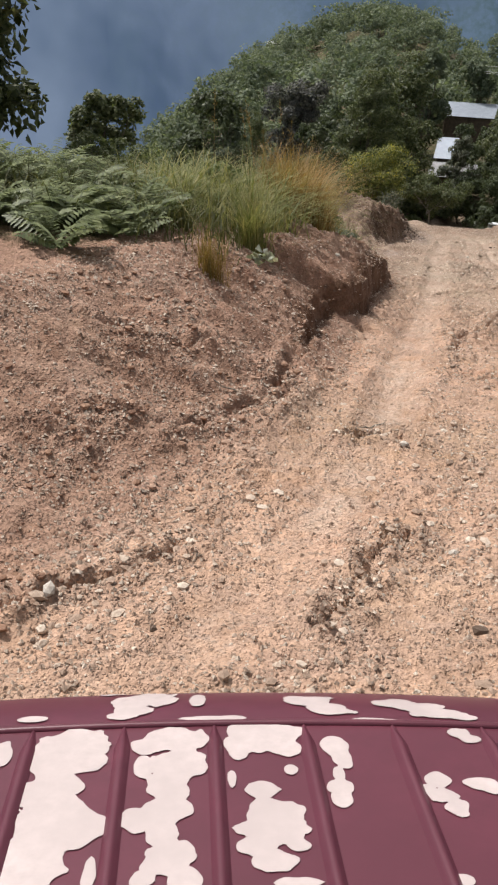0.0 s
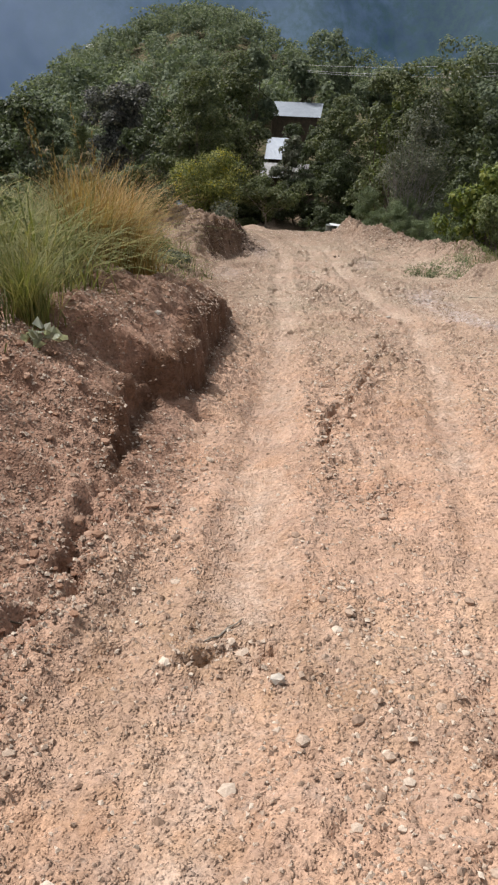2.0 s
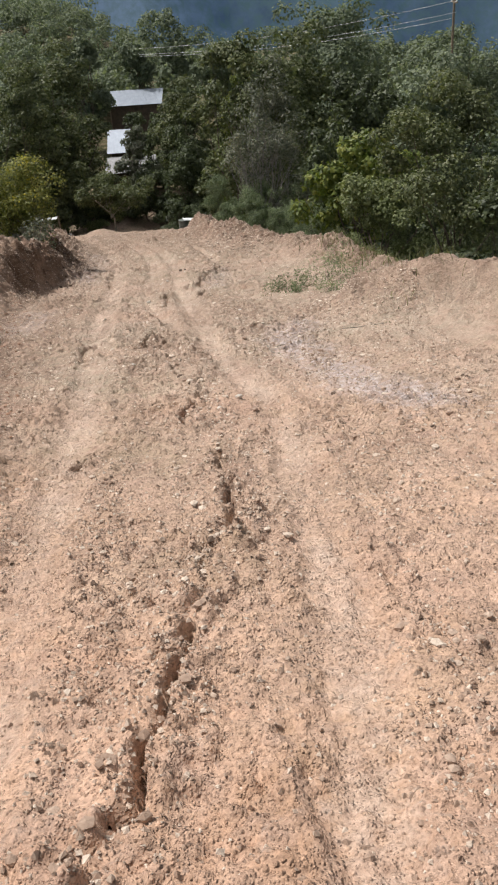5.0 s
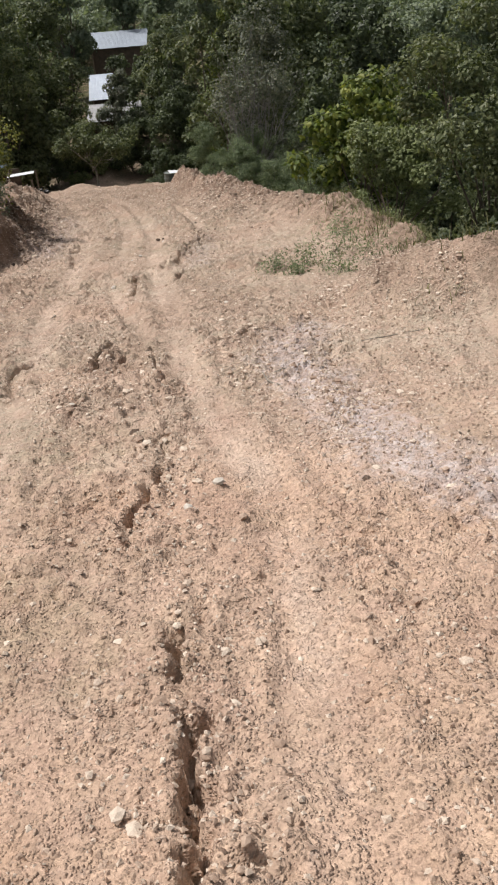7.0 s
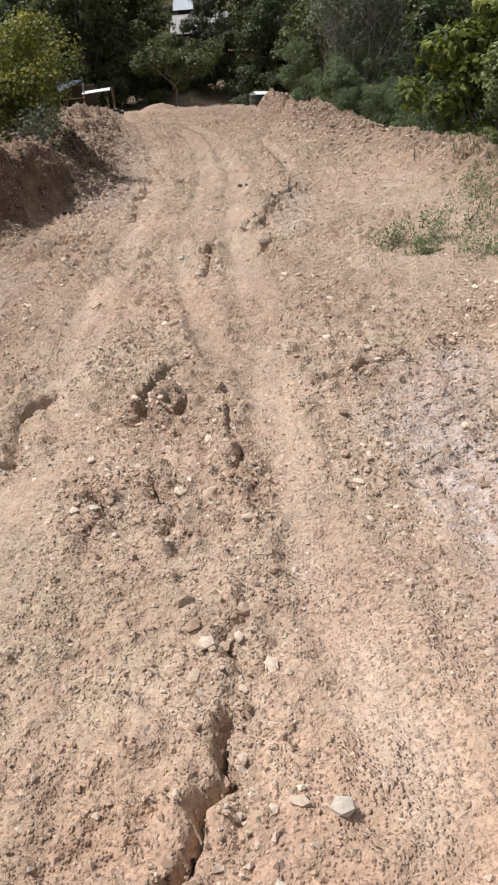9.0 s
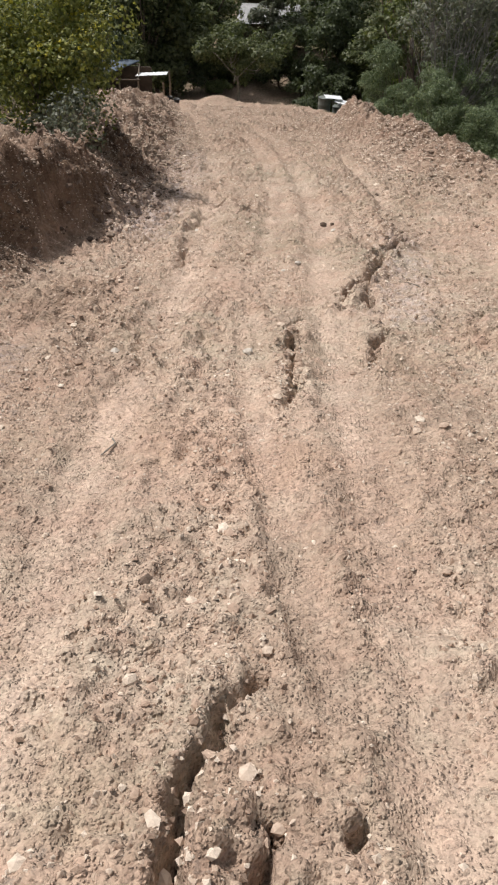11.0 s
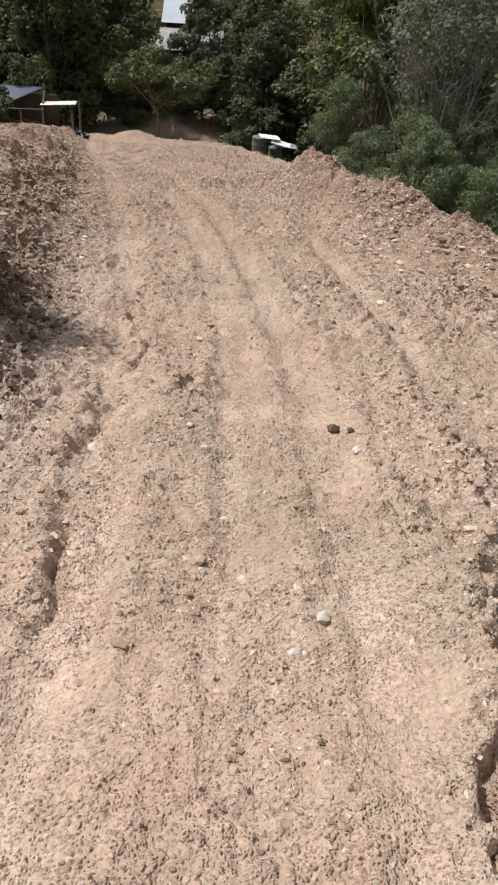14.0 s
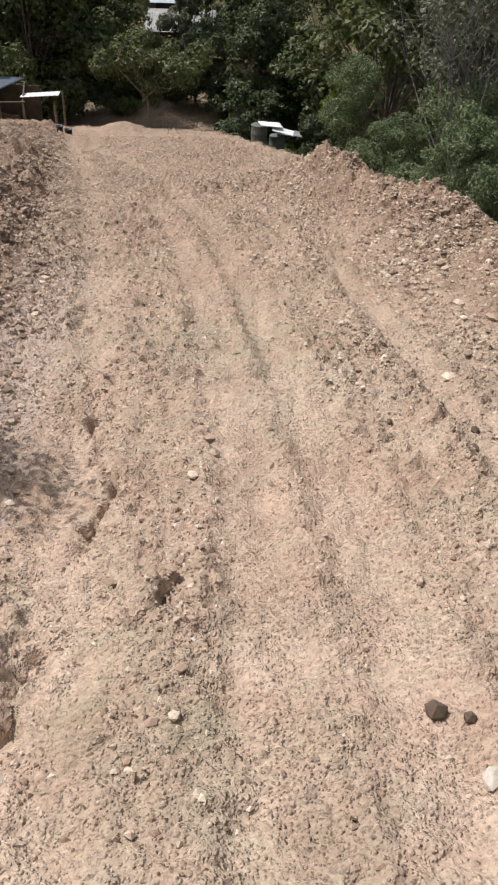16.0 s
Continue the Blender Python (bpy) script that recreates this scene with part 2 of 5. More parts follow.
PURPLE = leafy("purple_grey_leaves", ((0.046, 0.051, 0.049), (0.100, 0.098, 0.094), (0.227, 0.226, 0.201)))
FERN = leafy("fern_fronds", ((0.100, 0.122, 0.050), (0.185, 0.215, 0.092), (0.310, 0.335, 0.165)))
YELLOW = leafy("yellowing_leaves", ((0.101, 0.118, 0.036), (0.202, 0.218, 0.062), (0.351, 0.333, 0.090)))
STRAW = leafy("straw_grass", ((0.206, 0.115, 0.037), (0.347, 0.210, 0.071), (0.472, 0.313, 0.132), (0.196, 0.163, 0.048)), 0.6)
GRASS = leafy("green_grass", ((0.115, 0.135, 0.040), (0.195, 0.210, 0.068), (0.29, 0.28, 0.11), (0.40, 0.33, 0.15)), 0.6)
FEATHER = leafy("feathery_leaves", ((0.097, 0.127, 0.068), (0.176, 0.218, 0.120), (0.277, 0.323, 0.186)))
BLOSSOM = leafy("yellow_blossom", ((0.30, 0.27, 0.030), (0.52, 0.44, 0.045), (0.66, 0.56, 0.10)))
WEED = leafy("low_weeds", ((0.073, 0.080, 0.032), (0.137, 0.140, 0.059), (0.219, 0.206, 0.100)), 0.6)
# distance haze is mixed into these leaf colours: paler and bluer
HAZED_WOOD = leafy("far_woods", ((0.120, 0.151, 0.109), (0.179, 0.213, 0.143), (0.253, 0.284, 0.190)), 0.7, 0.35, 0.06)


# ---- ground ----
def band(y, ys, values):
    return np.interp(y, ys, values)


LATTICE = np.random.default_rng(3).random((3, 256, 256)).astype(np.float32)


def lattice(p, q, layer=0):
    """A fixed random value for each cell of a grid."""
    return LATTICE[layer, p & 255, q & 255]


def fbm(x, y, scale, octaves=4, seed=0.0):
    """Value noise on a lattice, summed over octaves, about -1 to 1."""
    total, amp, norm = np.zeros(x.shape), 1.0, 0.0
    for o in range(octaves):
        u, v = x * scale + 17.3 * o + seed, y * scale - 9.1 * o + seed
        fu, fv = np.floor(u), np.floor(v)
        a, b = u - fu, v - fv
        i, j = fu.astype(np.int32), fv.astype(np.int32)
        a, b = a * a * (3 - 2 * a), b * b * (3 - 2 * b)
        low = lattice(i, j) * (1 - a) + lattice(i + 1, j) * a
        high = lattice(i, j + 1) * (1 - a) + lattice(i + 1, j + 1) * a
        total += amp * 2 * (low * (1 - b) + high * b - 0.5)
        norm += amp
        amp *= 0.5
        scale *= 2
    return total / norm


def clods(x, y, scale, seed=0.0):
    """Rounded lumps of broken earth, one to a cell, some tall and most low."""
    u, v = x * scale + seed * 13.7, y * scale + seed * 5.1
    i, j = np.floor(u).astype(np.int32), np.floor(v).astype(np.int32)
    best = np.zeros(x.shape)
    for di in (-1, 0, 1):
        for dj in (-1, 0, 1):
            p, q = i + di, j + dj
            c = lattice(p, q, 2)
            d2 = ((u - p - lattice(p, q, 0)) ** 2 + (v - q - lattice(p, q, 1)) ** 2) / (0.35 + 0.5 * c) ** 2
            best = np.maximum(best, np.sqrt(np.clip(1 - d2, 0, 1)) * c * np.sqrt(c))
    return best


def near_line(x, y, line, reach=None):
    """Distance to a polyline of (x, y), and how far along it, 0 to 1; past reach, the distance is only known to be more than that."""
    best, where = np.full(x.shape, 1e3), np.zeros(x.shape)
    n = len(line) - 1
    for k, ((ax, ay), (bx, by)) in enumerate(zip(line, line[1:])):
        at = slice(None)
        if reach:
            at = np.nonzero((y > min(ay, by) - reach) & (y < max(ay, by) + reach) & (x > min(ax, bx) - reach) & (x < max(ax, bx) + reach))
            if not len(at[0]):
                continue
        px, py = x[at], y[at]
        dx, dy = bx - ax, by - ay
        s = np.clip(((px - ax) * dx + (py - ay) * dy) / (dx * dx + dy * dy), 0, 1)
        d = np.hypot(px - ax - s * dx, py - ay - s * dy)
        where[at] = np.where(d < best[at], (k + s) / n, where[at])
        best[at] = np.minimum(best[at], d)
    return best, where


def ramp01(v):
    v = np.clip(v, 0, 1)
    return v * v * (3 - 2 * v)


def left_foot(y):
    return band(y, (0, 3, 5, 8, 12, 16, 18, 20, 23, 27, 29, 31, 33, 36, 40, 46, 52, 58, 64, 75, 90), (-2.9, -2.3, -1.9, -1.6, -1.75, -1.95, -2.3, -2.6, -3.2, -3.7, -3.8, -3.35, -3.0, -3.5, -4.1, -5.0, -6.2, -7.4, -8.6, -10.8, -16))


def right_rim(y):
    return band(y, (-20, 0, 12, 18, 22, 25, 30, 36, 41, 44, 48, 54, 60, 66, 78, 100), (9, 8, 6.5, 5.8, 4.6, 4.0, 3.8, 3.5, 2.7, 2.0, 1.0, 0.2, -1.3, -2.5, -4.2, 8))


RIDGE_A = [(6.2, 19.5), (4.4, 21.3), (3.2, 22.6), (2.4, 22.9)]
RIDGE_B = [(4.3, 26.5), (3.6, 30.0), (3.3, 33.5), (2.7, 37.0), (1.8, 40.8), (1.15, 43.2), (0.3, 45.8), (-0.6, 48.6)]
CRACKS = [
    ([(0.26, 13.4), (-0.03, 11.55), (-0.22, 10.7), (-0.38, 10.3), (-0.35, 9.6), (-0.31, 9.1)], 0.07, 0.06),
    ([(0.17, 18.7), (0.06, 17.2), (-0.02, 16.8), (0.05, 16.3)], 0.06, 0.06),
    ([(0.38, 15.7), (0.34, 15.1), (0.40, 14.8), (0.39, 14.4), (0.44, 14.0), (0.33, 13.5)], 0.075, 0.075),
    ([(-0.84, 15.7), (-0.95, 15.5), (-1.05, 15.35)], 0.06, 0.05),
    ([(-0.50, 22.2), (-0.58, 22.0), (-0.70, 21.6), (-0.69, 21.3), (-0.78, 20.8)], 0.09, 0.09),
    ([(-0.43, 21.4), (-0.42, 20.95)], 0.07, 0.07),
    ([(-1.48, 21.8), (-1.67, 21.3), (-1.65, 20.9), (-1.57, 20.6), (-1.56, 20.3)], 0.10, 0.10),
    ([(-0.92, 19.9), (-0.78, 19.6), (-0.80, 19.25)], 0.06, 0.06),
    ([(-0.58, 20.0), (-0.32, 19.4), (-0.33, 19.15)], 0.06, 0.06),
    ([(-0.18, 21.8), (-0.06, 21.1), (0.04, 20.4), (0.13, 19.95), (0.24, 19.1)], 0.06, 0.05),
    ([(-0.56, 26.9), (-0.62, 26.4), (-0.54, 25.9), (-0.55, 25.1)], 0.07, 0.08),
    ([(-0.59, 27.4), (-0.65, 27.0), (-0.58, 26.7)], 0.07, 0.08),
    ([(0.22, 27.2), (0.19, 26.7), (0.15, 26.4), (0.12, 26.1)], 0.09, 0.10),
    ([(0.86, 31.2), (0.57, 30.5), (0.33, 30.0), (0.19, 29.1), (-0.08, 28.5), (-0.19, 27.8)], 0.085, 0.06),
    ([(0.42, 30.3), (0.30, 29.4), (0.08, 28.6), (0.13, 27.7), (-0.20, 27.75)], 0.08, 0.07),
    ([(-2.30, 27.2), (-2.06, 26.7), (-1.80, 25.7)], 0.07, 0.05),
    ([(0.7, 21.4), (1.2, 21.9), (1.9, 22.0)], 0.06, 0.05),
    ([(-2.25, 32.6), (-2.28, 31.8), (-2.26, 30.9), (-2.13, 29.9), (-2.08, 29.2)], 0.08, 0.035),
    ([(-2.6, 36.0), (-2.2, 34.4), (-2.09, 33.9), (-2.16, 33.2)], 0.07, 0.035),
    ([(-1.60, 33.1), (-1.59, 32.6)], 0.05, 0.022),
    ([(-2.9, 4.9), (-2.28, 5.25), (-2.05, 5.65), (-1.75, 6.7), (-1.80, 7.6), (-1.84, 8.2)], 0.08, 0.05),
    ([(-1.0, 6.2), (-0.7, 6.5), (-0.50, 6.15)], 0.05, 0.035),
    ([(-2.4, 2.5), (-2.09, 3.03), (-1.87, 3.36), (-1.6, 3.9)], 0.06, 0.04),
    ([(-0.28, 4.5), (-0.40, 4.05), (-0.50, 3.6), (-0.56, 3.2)], 0.06, 0.04),
    ([(-3.3, 6.2), (-2.8, 6.35), (-2.4, 6.9)], 0.07, 0.04),
]
TRACKS = [
    ([(0.75, 7.5), (0.73, 9.0), (0.78, 10.4), (0.96, 12.2), (0.98, 14.2), (0.98, 16.9), (0.62, 18.6), (0.24, 20.8), (0.10, 23.2), (-0.18, 26.0), (-0.42, 29.6), (-0.50, 32.4), (-0.80, 35.6), (-1.34, 39.5), (-1.87, 43.0), (-3.25, 48.8), (-6.2, 57.0), (-7.4, 66.0)], 0.20),
    ([(-0.85, 7.0), (-0.95, 9.5), (-1.0, 12.0), (-1.05, 14.6), (-1.25, 18.0), (-1.6, 22.5), (-1.75, 24.0), (-1.9, 27.0), (-2.05, 31.0), (-2.5, 36.0), (-3.2, 40.0), (-5.0, 49.6), (-6.4, 55.0), (-7.8, 62.0)], 0.22),
    ([(0.60, 33.5), (0.47, 35.0), (0.05, 38.4), (-0.48, 41.3), (-0.95, 43.8), (-1.8, 47.0)], 0.16),
    ([(-1.05, 30.0), (-1.25, 34.0), (-1.8, 39.0), (-3.0, 45.5)], 0.2),
    ([(-0.12, 22.0), (-0.37, 22.9), (-0.76, 24.8), (-1.1, 27.6)], 0.13),
    ([(-1.15, 2.9), (-1.0, 3.6), (-0.85, 4.9), (-0.75, 6.6), (-0.8, 9.6), (-1.0, 13.0)], 0.24),
]
# a windrow of loose lumps pushed up along the right-hand wheel line
WINDROW = [(0.60, 30.6), (0.34, 32.2), (0.22, 33.8), (0.10, 35.4), (-0.10, 37.2), (-0.28, 39.0), (-0.54, 42.6)]


HEAP = (0.25, 0.18, 0.1, 0.1)
RIDGE_C = [(-5.4, 41.0), (-6.4, 46.0), (-7.9, 52.0), (-9.4, 58.0), (-10.2, 62.0)]


def road_level(y):
    """The road's line down the hill, the dip beyond its end and the spur behind."""
    return -0.2126 * y + band(y, (-60, -10, -3, 0, 3, 6.4, 9, 41, 50, 57, 63, 72, 78, 82, 87, 95, 110, 120, 140, 250, 450, 900), (-5, -1.2, -0.68, -0.62, -0.5, -0.25, 0, 0, -0.1, -0.35, -0.55, -1.05, -1.5, -2.1, -1.2, 1, 5.5, 8, 12, 30, 55, 111))


def base_height(x, y):
    """The hillside with the road bench, its cut banks, berms and falls."""
    z = road_level(y)
    wob = 0.20 * fbm(x, y, 0.9, 3, 3.0) + 0.16 * fbm(x, y, 3.2, 3, 13.0) * ramp01((y - 8) / 3)
    # left bank
    foot = left_foot(y) + wob
    wide = band(y, (0, 3, 6, 8, 10, 12, 16, 18, 20, 24, 28, 30, 33, 36, 42), (4.0, 3.2, 2.2, 1.6, 0.95, 0.5, 0.42, 0.7, 1.1, 1.2, 0.6, 0.55, 1.0, 1.6, 1.5))
    tall = band(y, (-3, 1, 3, 6, 8, 9.5, 12.6, 14, 15.3, 16.2, 17.2, 20, 22, 25, 27.5, 28.6, 29.5, 31, 32.3, 33.8, 35, 36.4, 37.6, 39.5, 44, 50, 55), (0.2, 0.5, 0.9, 1.1, 1.1, 1.14, 1.03, 0.85, 0.70, 0.42, 0.26, 0.26, 0.35, 0.3, 0.4, 0.8, 1.15, 1.2, 0.9, 0.4, 0.3, 0.6, 0.85, 0.55, 0.6, 0.4, 0.3))
    # a raw step broken out of the bank's toe, in two bites, and the slope above it
    lip = 0.10 * fbm(x * 0.4, y, 2.2, 3, 33.0) + 0.05 * fbm(x, y, 7.0, 2, 34.0) + band(y, (7.6, 8.2, 9.7, 9.88, 10.0, 11.0, 11.25, 12.5, 15.5, 17.0), (-1.80, -1.86, -1.98, -1.95, -1.74, -1.66, -1.76, -1.82, -1.95, -2.1)) + 0.25 * wob
    edge = np.where((y > 7.6) & (y < 17.0), lip, foot)
    step = band(y, (7.6, 8.3, 9.0, 9.6, 9.86, 10.0, 10.9, 11.2, 12.5, 14.5, 16, 17), (0, 0.14, 0.30, 0.28, 0.06, 0.34, 0.42, 0.38, 0.48, 0.4, 0.18, 0))
    toe = band(y, (4, 6, 8, 15, 17.5), (0.05, 0.13, 0.20, 0.20, 0.04))
    up = np.clip((edge - x) / wide, 0, 1)
    up = 0.55 * up + 0.45 * up * up * (3 - 2 * up)
    z = z + toe * ramp01(1 + (x - edge) / -0.55) + step * ramp01((edge - x) / 0.065) + (tall - toe - step) * up + 0.10 * np.clip(edge - wide - x, 0, 4) * ramp01((70 - y) / 6)
    # falls to both sides
    over = np.clip(band(y, (0, 15, 30, 60, 90, 150, 250, 450, 900), (-7.0, -8.0, -10.5, -20, -30, -45, -66, -98, -150)) - x, 0, None)
    z = z - np.minimum((0.42 + 0.35 * ramp01((y - 60) / 60)) * over * ramp01(over / 6), 300)
    out = np.clip(x - right_rim(y), 0, None)
    z = z - np.minimum(0.62 * out * ramp01(out / 1.2), 4 + 0.25 * out)
    # berms of loose spoil
    d, s = near_line(x, y, RIDGE_A, 3.5)
    z = z + np.interp(s, (0, 0.5, 0.8, 1), (0.75, 0.8, 0.65, 0.1)) * np.exp(-((d / 0.62) ** 2)) * (1 + 0.4 * fbm(x, y, 1.3, 3, 8.0))
    d, s = near_line(x, y, RIDGE_B, 3.5)
    z = z + np.interp(s, (0, 0.143, 0.286, 0.429, 0.571, 0.714, 0.857, 1), (0.2, 0.5, 0.42, 0.16, 0.45, 0.62, 0.78, 0.12)) * np.exp(-((d / 0.7) ** 2)) * (1 + 0.45 * fbm(x, y, 1.1, 3, 5.0))
    d, s = near_line(x, y, RIDGE_C, 3.5)
    z = z + np.interp(s, (0, 0.35, 0.7, 1), HEAP) * np.exp(-((d / 1.1) ** 2)) * (1 + 0.3 * fbm(x, y, 0.8, 3, 15.0))
    z = z + 3.5 * ramp01((-7 - x) / 14) * ramp01((y - 112) / 35)
    z = z + 9.0 * np.exp(-(((x + 0.16 * y) / 20) ** 2)) * ramp01((y - 145) / 60)
    z = z + 0.45 * np.exp(-(((x + 6.6) / 0.9) ** 2) - ((y - 66.5) / 1.2) ** 2)
    # the pointed stub of the bank beside the mound
    z = z + 0.75 * np.exp(-(((x + 4.12) / 0.38) ** 2) - ((y - 35.0) / 0.5) ** 2)
    z = z + 12 * ramp01((x - 11) / 16) * ramp01((y - 105) / 45)
    return z + 0.03 * np.clip(x, -3, 4)


def on_road(x, y):
    return ramp01((x - left_foot(y) + 0.2) / 0.8) * ramp01((right_rim(y) - x) / 0.6) * ramp01((76 - y) / 3)


def height(x, y):
    x, y = np.asarray(x, float), np.asarray(y, float)
    z = base_height(x, y)
    near = ramp01((12 - np.abs(x)) / 3) * ramp01((y + 3) / 3) * ramp01((76 - y) / 6)
    z = z + near * (0.05 * fbm(x, y, 0.7, 3, 1.0) + 0.035 * fbm(x, y, 3.0, 3, 2.0))
    loose = np.clip(0.62 + 1.3 * fbm(x, y, 0.55, 3, 19.0) + 0.5 * fbm(x, y * 0.3, 2.0, 2, 23.0), 0.5, 1.35)
    lumps = 0.014 * clods(x, y, 6.5, 1.0) + 0.030 * clods(x, y, 11.0, 5.0) + 0.050 * clods(x, y, 16.0, 9.0) + 0.020 * fbm(x, y, 15.0, 2, 3.0)
    worn = 0.010 * fbm(x, y, 9.0, 2, 4.0) + 0.026 * fbm(x, y * 0.14, 3.6, 3, 51.0) + 0.012 * fbm(x, y * 0.1, 13.0, 2, 57.0)
    smooth = np.zeros_like(x)
    for line, wide in TRACKS:
        d, _ = near_line(x, y, line, 0.8)
        t = np.exp(-((d / wide) ** 4)) * near
        z = z - 0.026 * t * (1 - 0.4 * ramp01((y - 34) / 6)) + 0.014 * np.exp(-(((d - 1.45 * wide) / (0.4 * wide)) ** 2)) * near
        smooth = np.maximum(smooth, t)
    far = 1 + 0.5 * ramp01((y - 24) / 10) + 0.5 * ramp01((y - 38) / 10)
    z = z + near * (worn + lumps * loose * far * (1 - 0.55 * smooth))
    crumbs = 0.065 * clods(x, y, 9.0, 12.0) + 0.045 * clods(x, y, 17.0, 14.0)
    d, _ = near_line(x, y, WINDROW, 0.7)
    z = z + near * np.exp(-((d / 0.16) ** 2)) * (0.02 + 1.2 * crumbs)
    jag = 0.07 * fbm(x, y, 3.0, 2, 11.0) + 0.08 * fbm(x, y, 9.0, 2, 14.0)
    gap = np.clip(0.85 + 1.2 * fbm(x, y, 2.6, 2, 7.0) + 0.8 * fbm(x, y, 14.0, 2, 17.0), 0.22, 1.25)
    for line, wide, deep in CRACKS:
        d, s = near_line(x + jag, y + 0.6 * jag, line, 0.5)
        z = z - near * 2.6 * deep * ramp01(1.25 - d / (0.55 * wide)) * ramp01(np.minimum(s, 1 - s) * 6 + 0.05) * gap
        z = z + near * np.exp(-(((d - 1.5 * wide) / (1.3 * wide)) ** 2)) * (0.008 + 0.8 * crumbs)
    heap = np.maximum(ramp01((left_foot(y) + 0.2 - x) / 0.5) * ramp01((y - 28) / 2), 0.8 * np.exp(-((near_line(x, y, RIDGE_B, 3.5)[0] / 0.8) ** 2)))
    z = z + near * heap * (0.05 * clods(x, y, 2.6, 2.0) + 0.13 * clods(x, y, 5.0, 6.0) + 0.13 * clods(x, y, 9.0, 6.5) + 0.09 * clods(x, y, 15.0, 6.7) + 0.22 * fbm(x, y, 1.4, 3, 44.0) - 0.08)
    gul = ramp01((left_foot(y) - 0.15 - x) / 0.3) * (1 - ramp01((left_foot(y) - 1.2 - x) / 0.8)) * near
    z = z + gul * (0.13 * clods(x, y * 1.4, 2.4, 4.0) + 0.09 * clods(x, y, 4.6, 8.0) - 0.08) * ramp01((y - 9.5) / 3)
    z = z + 0.14 * gul * fbm(x * 0.5, y * 2.2, 1.6, 3, 12.0)
    return z


def spread(stops, steps, grow, far):
    """Steps that change from stretch to stretch, then grow out to far at both ends."""
    mid = np.concatenate([np.arange(a, b - 0.5 * d, d) for a, b, d in zip(stops, stops[1:], steps)] + [[stops[-1]]])
    lo, s = [mid[0]], steps[0]
    while lo[-1] > far[0]:
        s *= grow
        lo.append(lo[-1] - s)
    hi, s = [mid[-1]], steps[-1]
    while hi[-1] < far[1]:
        s *= grow
        hi.append(hi[-1] + s)
    return np.concatenate([lo[:0:-1], mid, hi[1:]])


def build_ground():
    xs = spread((-9.0, -5.2, -3.4, 1.6, 4.4), (0.12, 0.055, 0.027, 0.05), 1.1, (-900, 900))
    ys = spread((0.8, 2.4, 36.0, 44.0, 52.0, 78.0), (0.06, 0.028, 0.042, 0.07, 0.13), 1.1, (-300, 1500))
    gx, gy = np.meshgrid(xs, ys)
    gz = height(gx, gy)
    gz = gz + ramp01((np.hypot(gx, gy - 25) - 50) / 80) * 2.5 * fbm(gx, gy, 0.02, 4, 2.0)
    nx, ny = len(xs), len(ys)
    idx = np.arange(nx * ny).reshape(ny, nx)
    faces = np.stack([idx[:-1, :-1], idx[:-1, 1:], idx[1:, 1:], idx[1:, :-1]], -1).reshape(-1, 4)
    me = fast_mesh("ground", np.stack([gx, gy, gz], -1).reshape(-1, 3), faces, smooth=True)
    x, y = gx.ravel(), gy.ravel()
    zones = {}
    dust = np.zeros(len(x))
    for line, wide in TRACKS:
        d, _ = near_line(x, y, line, 1.2)
        dust = np.maximum(dust, np.exp(-((d / wide) ** 2)) * (0.55 + 0.9 * fbm(x, y, 1.3, 3, 31.0)))
    zones["dust"] = 0.6 * dust * (1 - 0.45 * ramp01((y - 33) / 6))
    bank = ramp01((left_foot(y) + 0.35 - x) / 0.5)
    zones["clay"] = np.maximum(bank * (0.62 + 0.06 * ramp01((y - 26) / 3) + 0.16 * ramp01((27 - y) / 3) * ramp01((y - 5) / 5)), 0.45 * np.exp(-((near_line(x, y, [(0.9, 23.0), (0.6, 26.0), (-0.6, 21.0)])[0] / 0.5) ** 2)))
    # brown berm soil, its darkening also standing for shade between the stones
    zones["clay"] = np.maximum(zones["clay"], 0.56 * np.exp(-((np.minimum(near_line(x, y, RIDGE_A, 3.5)[0], near_line(x, y, RIDGE_B, 3.5)[0]) / 0.9) ** 2)))
    zones["clay"] = np.maximum(zones["clay"], 0.9 * np.exp(-((near_line(x, y, RIDGE_B, 3.5)[0] / 1.2) ** 2)) * ramp01((y - 33) / 5))
    zones["clay"] = np.maximum(zones["clay"], 0.42 * ramp01((y - 35) / 8))
    zones["clay"] = np.maximum(zones["clay"], 0.52 * np.exp(-((near_line(x, y, [(-2.3, 17.5), (-2.6, 21.0), (-2.7, 24.5), (-3.0, 28.0)])[0] / 0.8) ** 2)))
    pale = np.exp(-((near_line(x, y, [(2.5, 16.4), (2.0, 17.4), (1.65, 19.2), (1.35, 20.6), (1.7, 21.6)])[0] / 0.45) ** 2))
    pale = np.maximum(pale, 0.5 * np.exp(-((near_line(x, y, [(-3.1, 23.5), (-3.3, 26.0)])[0] / 0.5) ** 2)))
    pale = np.maximum(pale, 0.75 * np.exp(-((near_line(x, y, [(-3.0, 31.0), (-3.2, 35.0), (-3.8, 40.0)])[0] / 0.5) ** 2)))
    pale = np.maximum(pale, 0.5 * np.exp(-((near_line(x, y, [(0.5, 27.5), (0.6, 31.0)])[0] / 0.4) ** 2)))
    zones["pale"] = 0.62 * pale
    grown = ramp01((left_foot(y) - 2.2 - x + 0.9 * fbm(x, y, 0.6, 3, 71.0)) / 1.2) * ramp01((y - 4 + 5 * fbm(x, y, 0.15, 3, 72.0) + 0.25 * (x + 5)) / 3)
    grown = np.maximum(grown, ramp01((x - right_rim(y) - 0.2 + 0.9 * fbm(x, y, 0.4, 3, 73.0)) / 0.8))
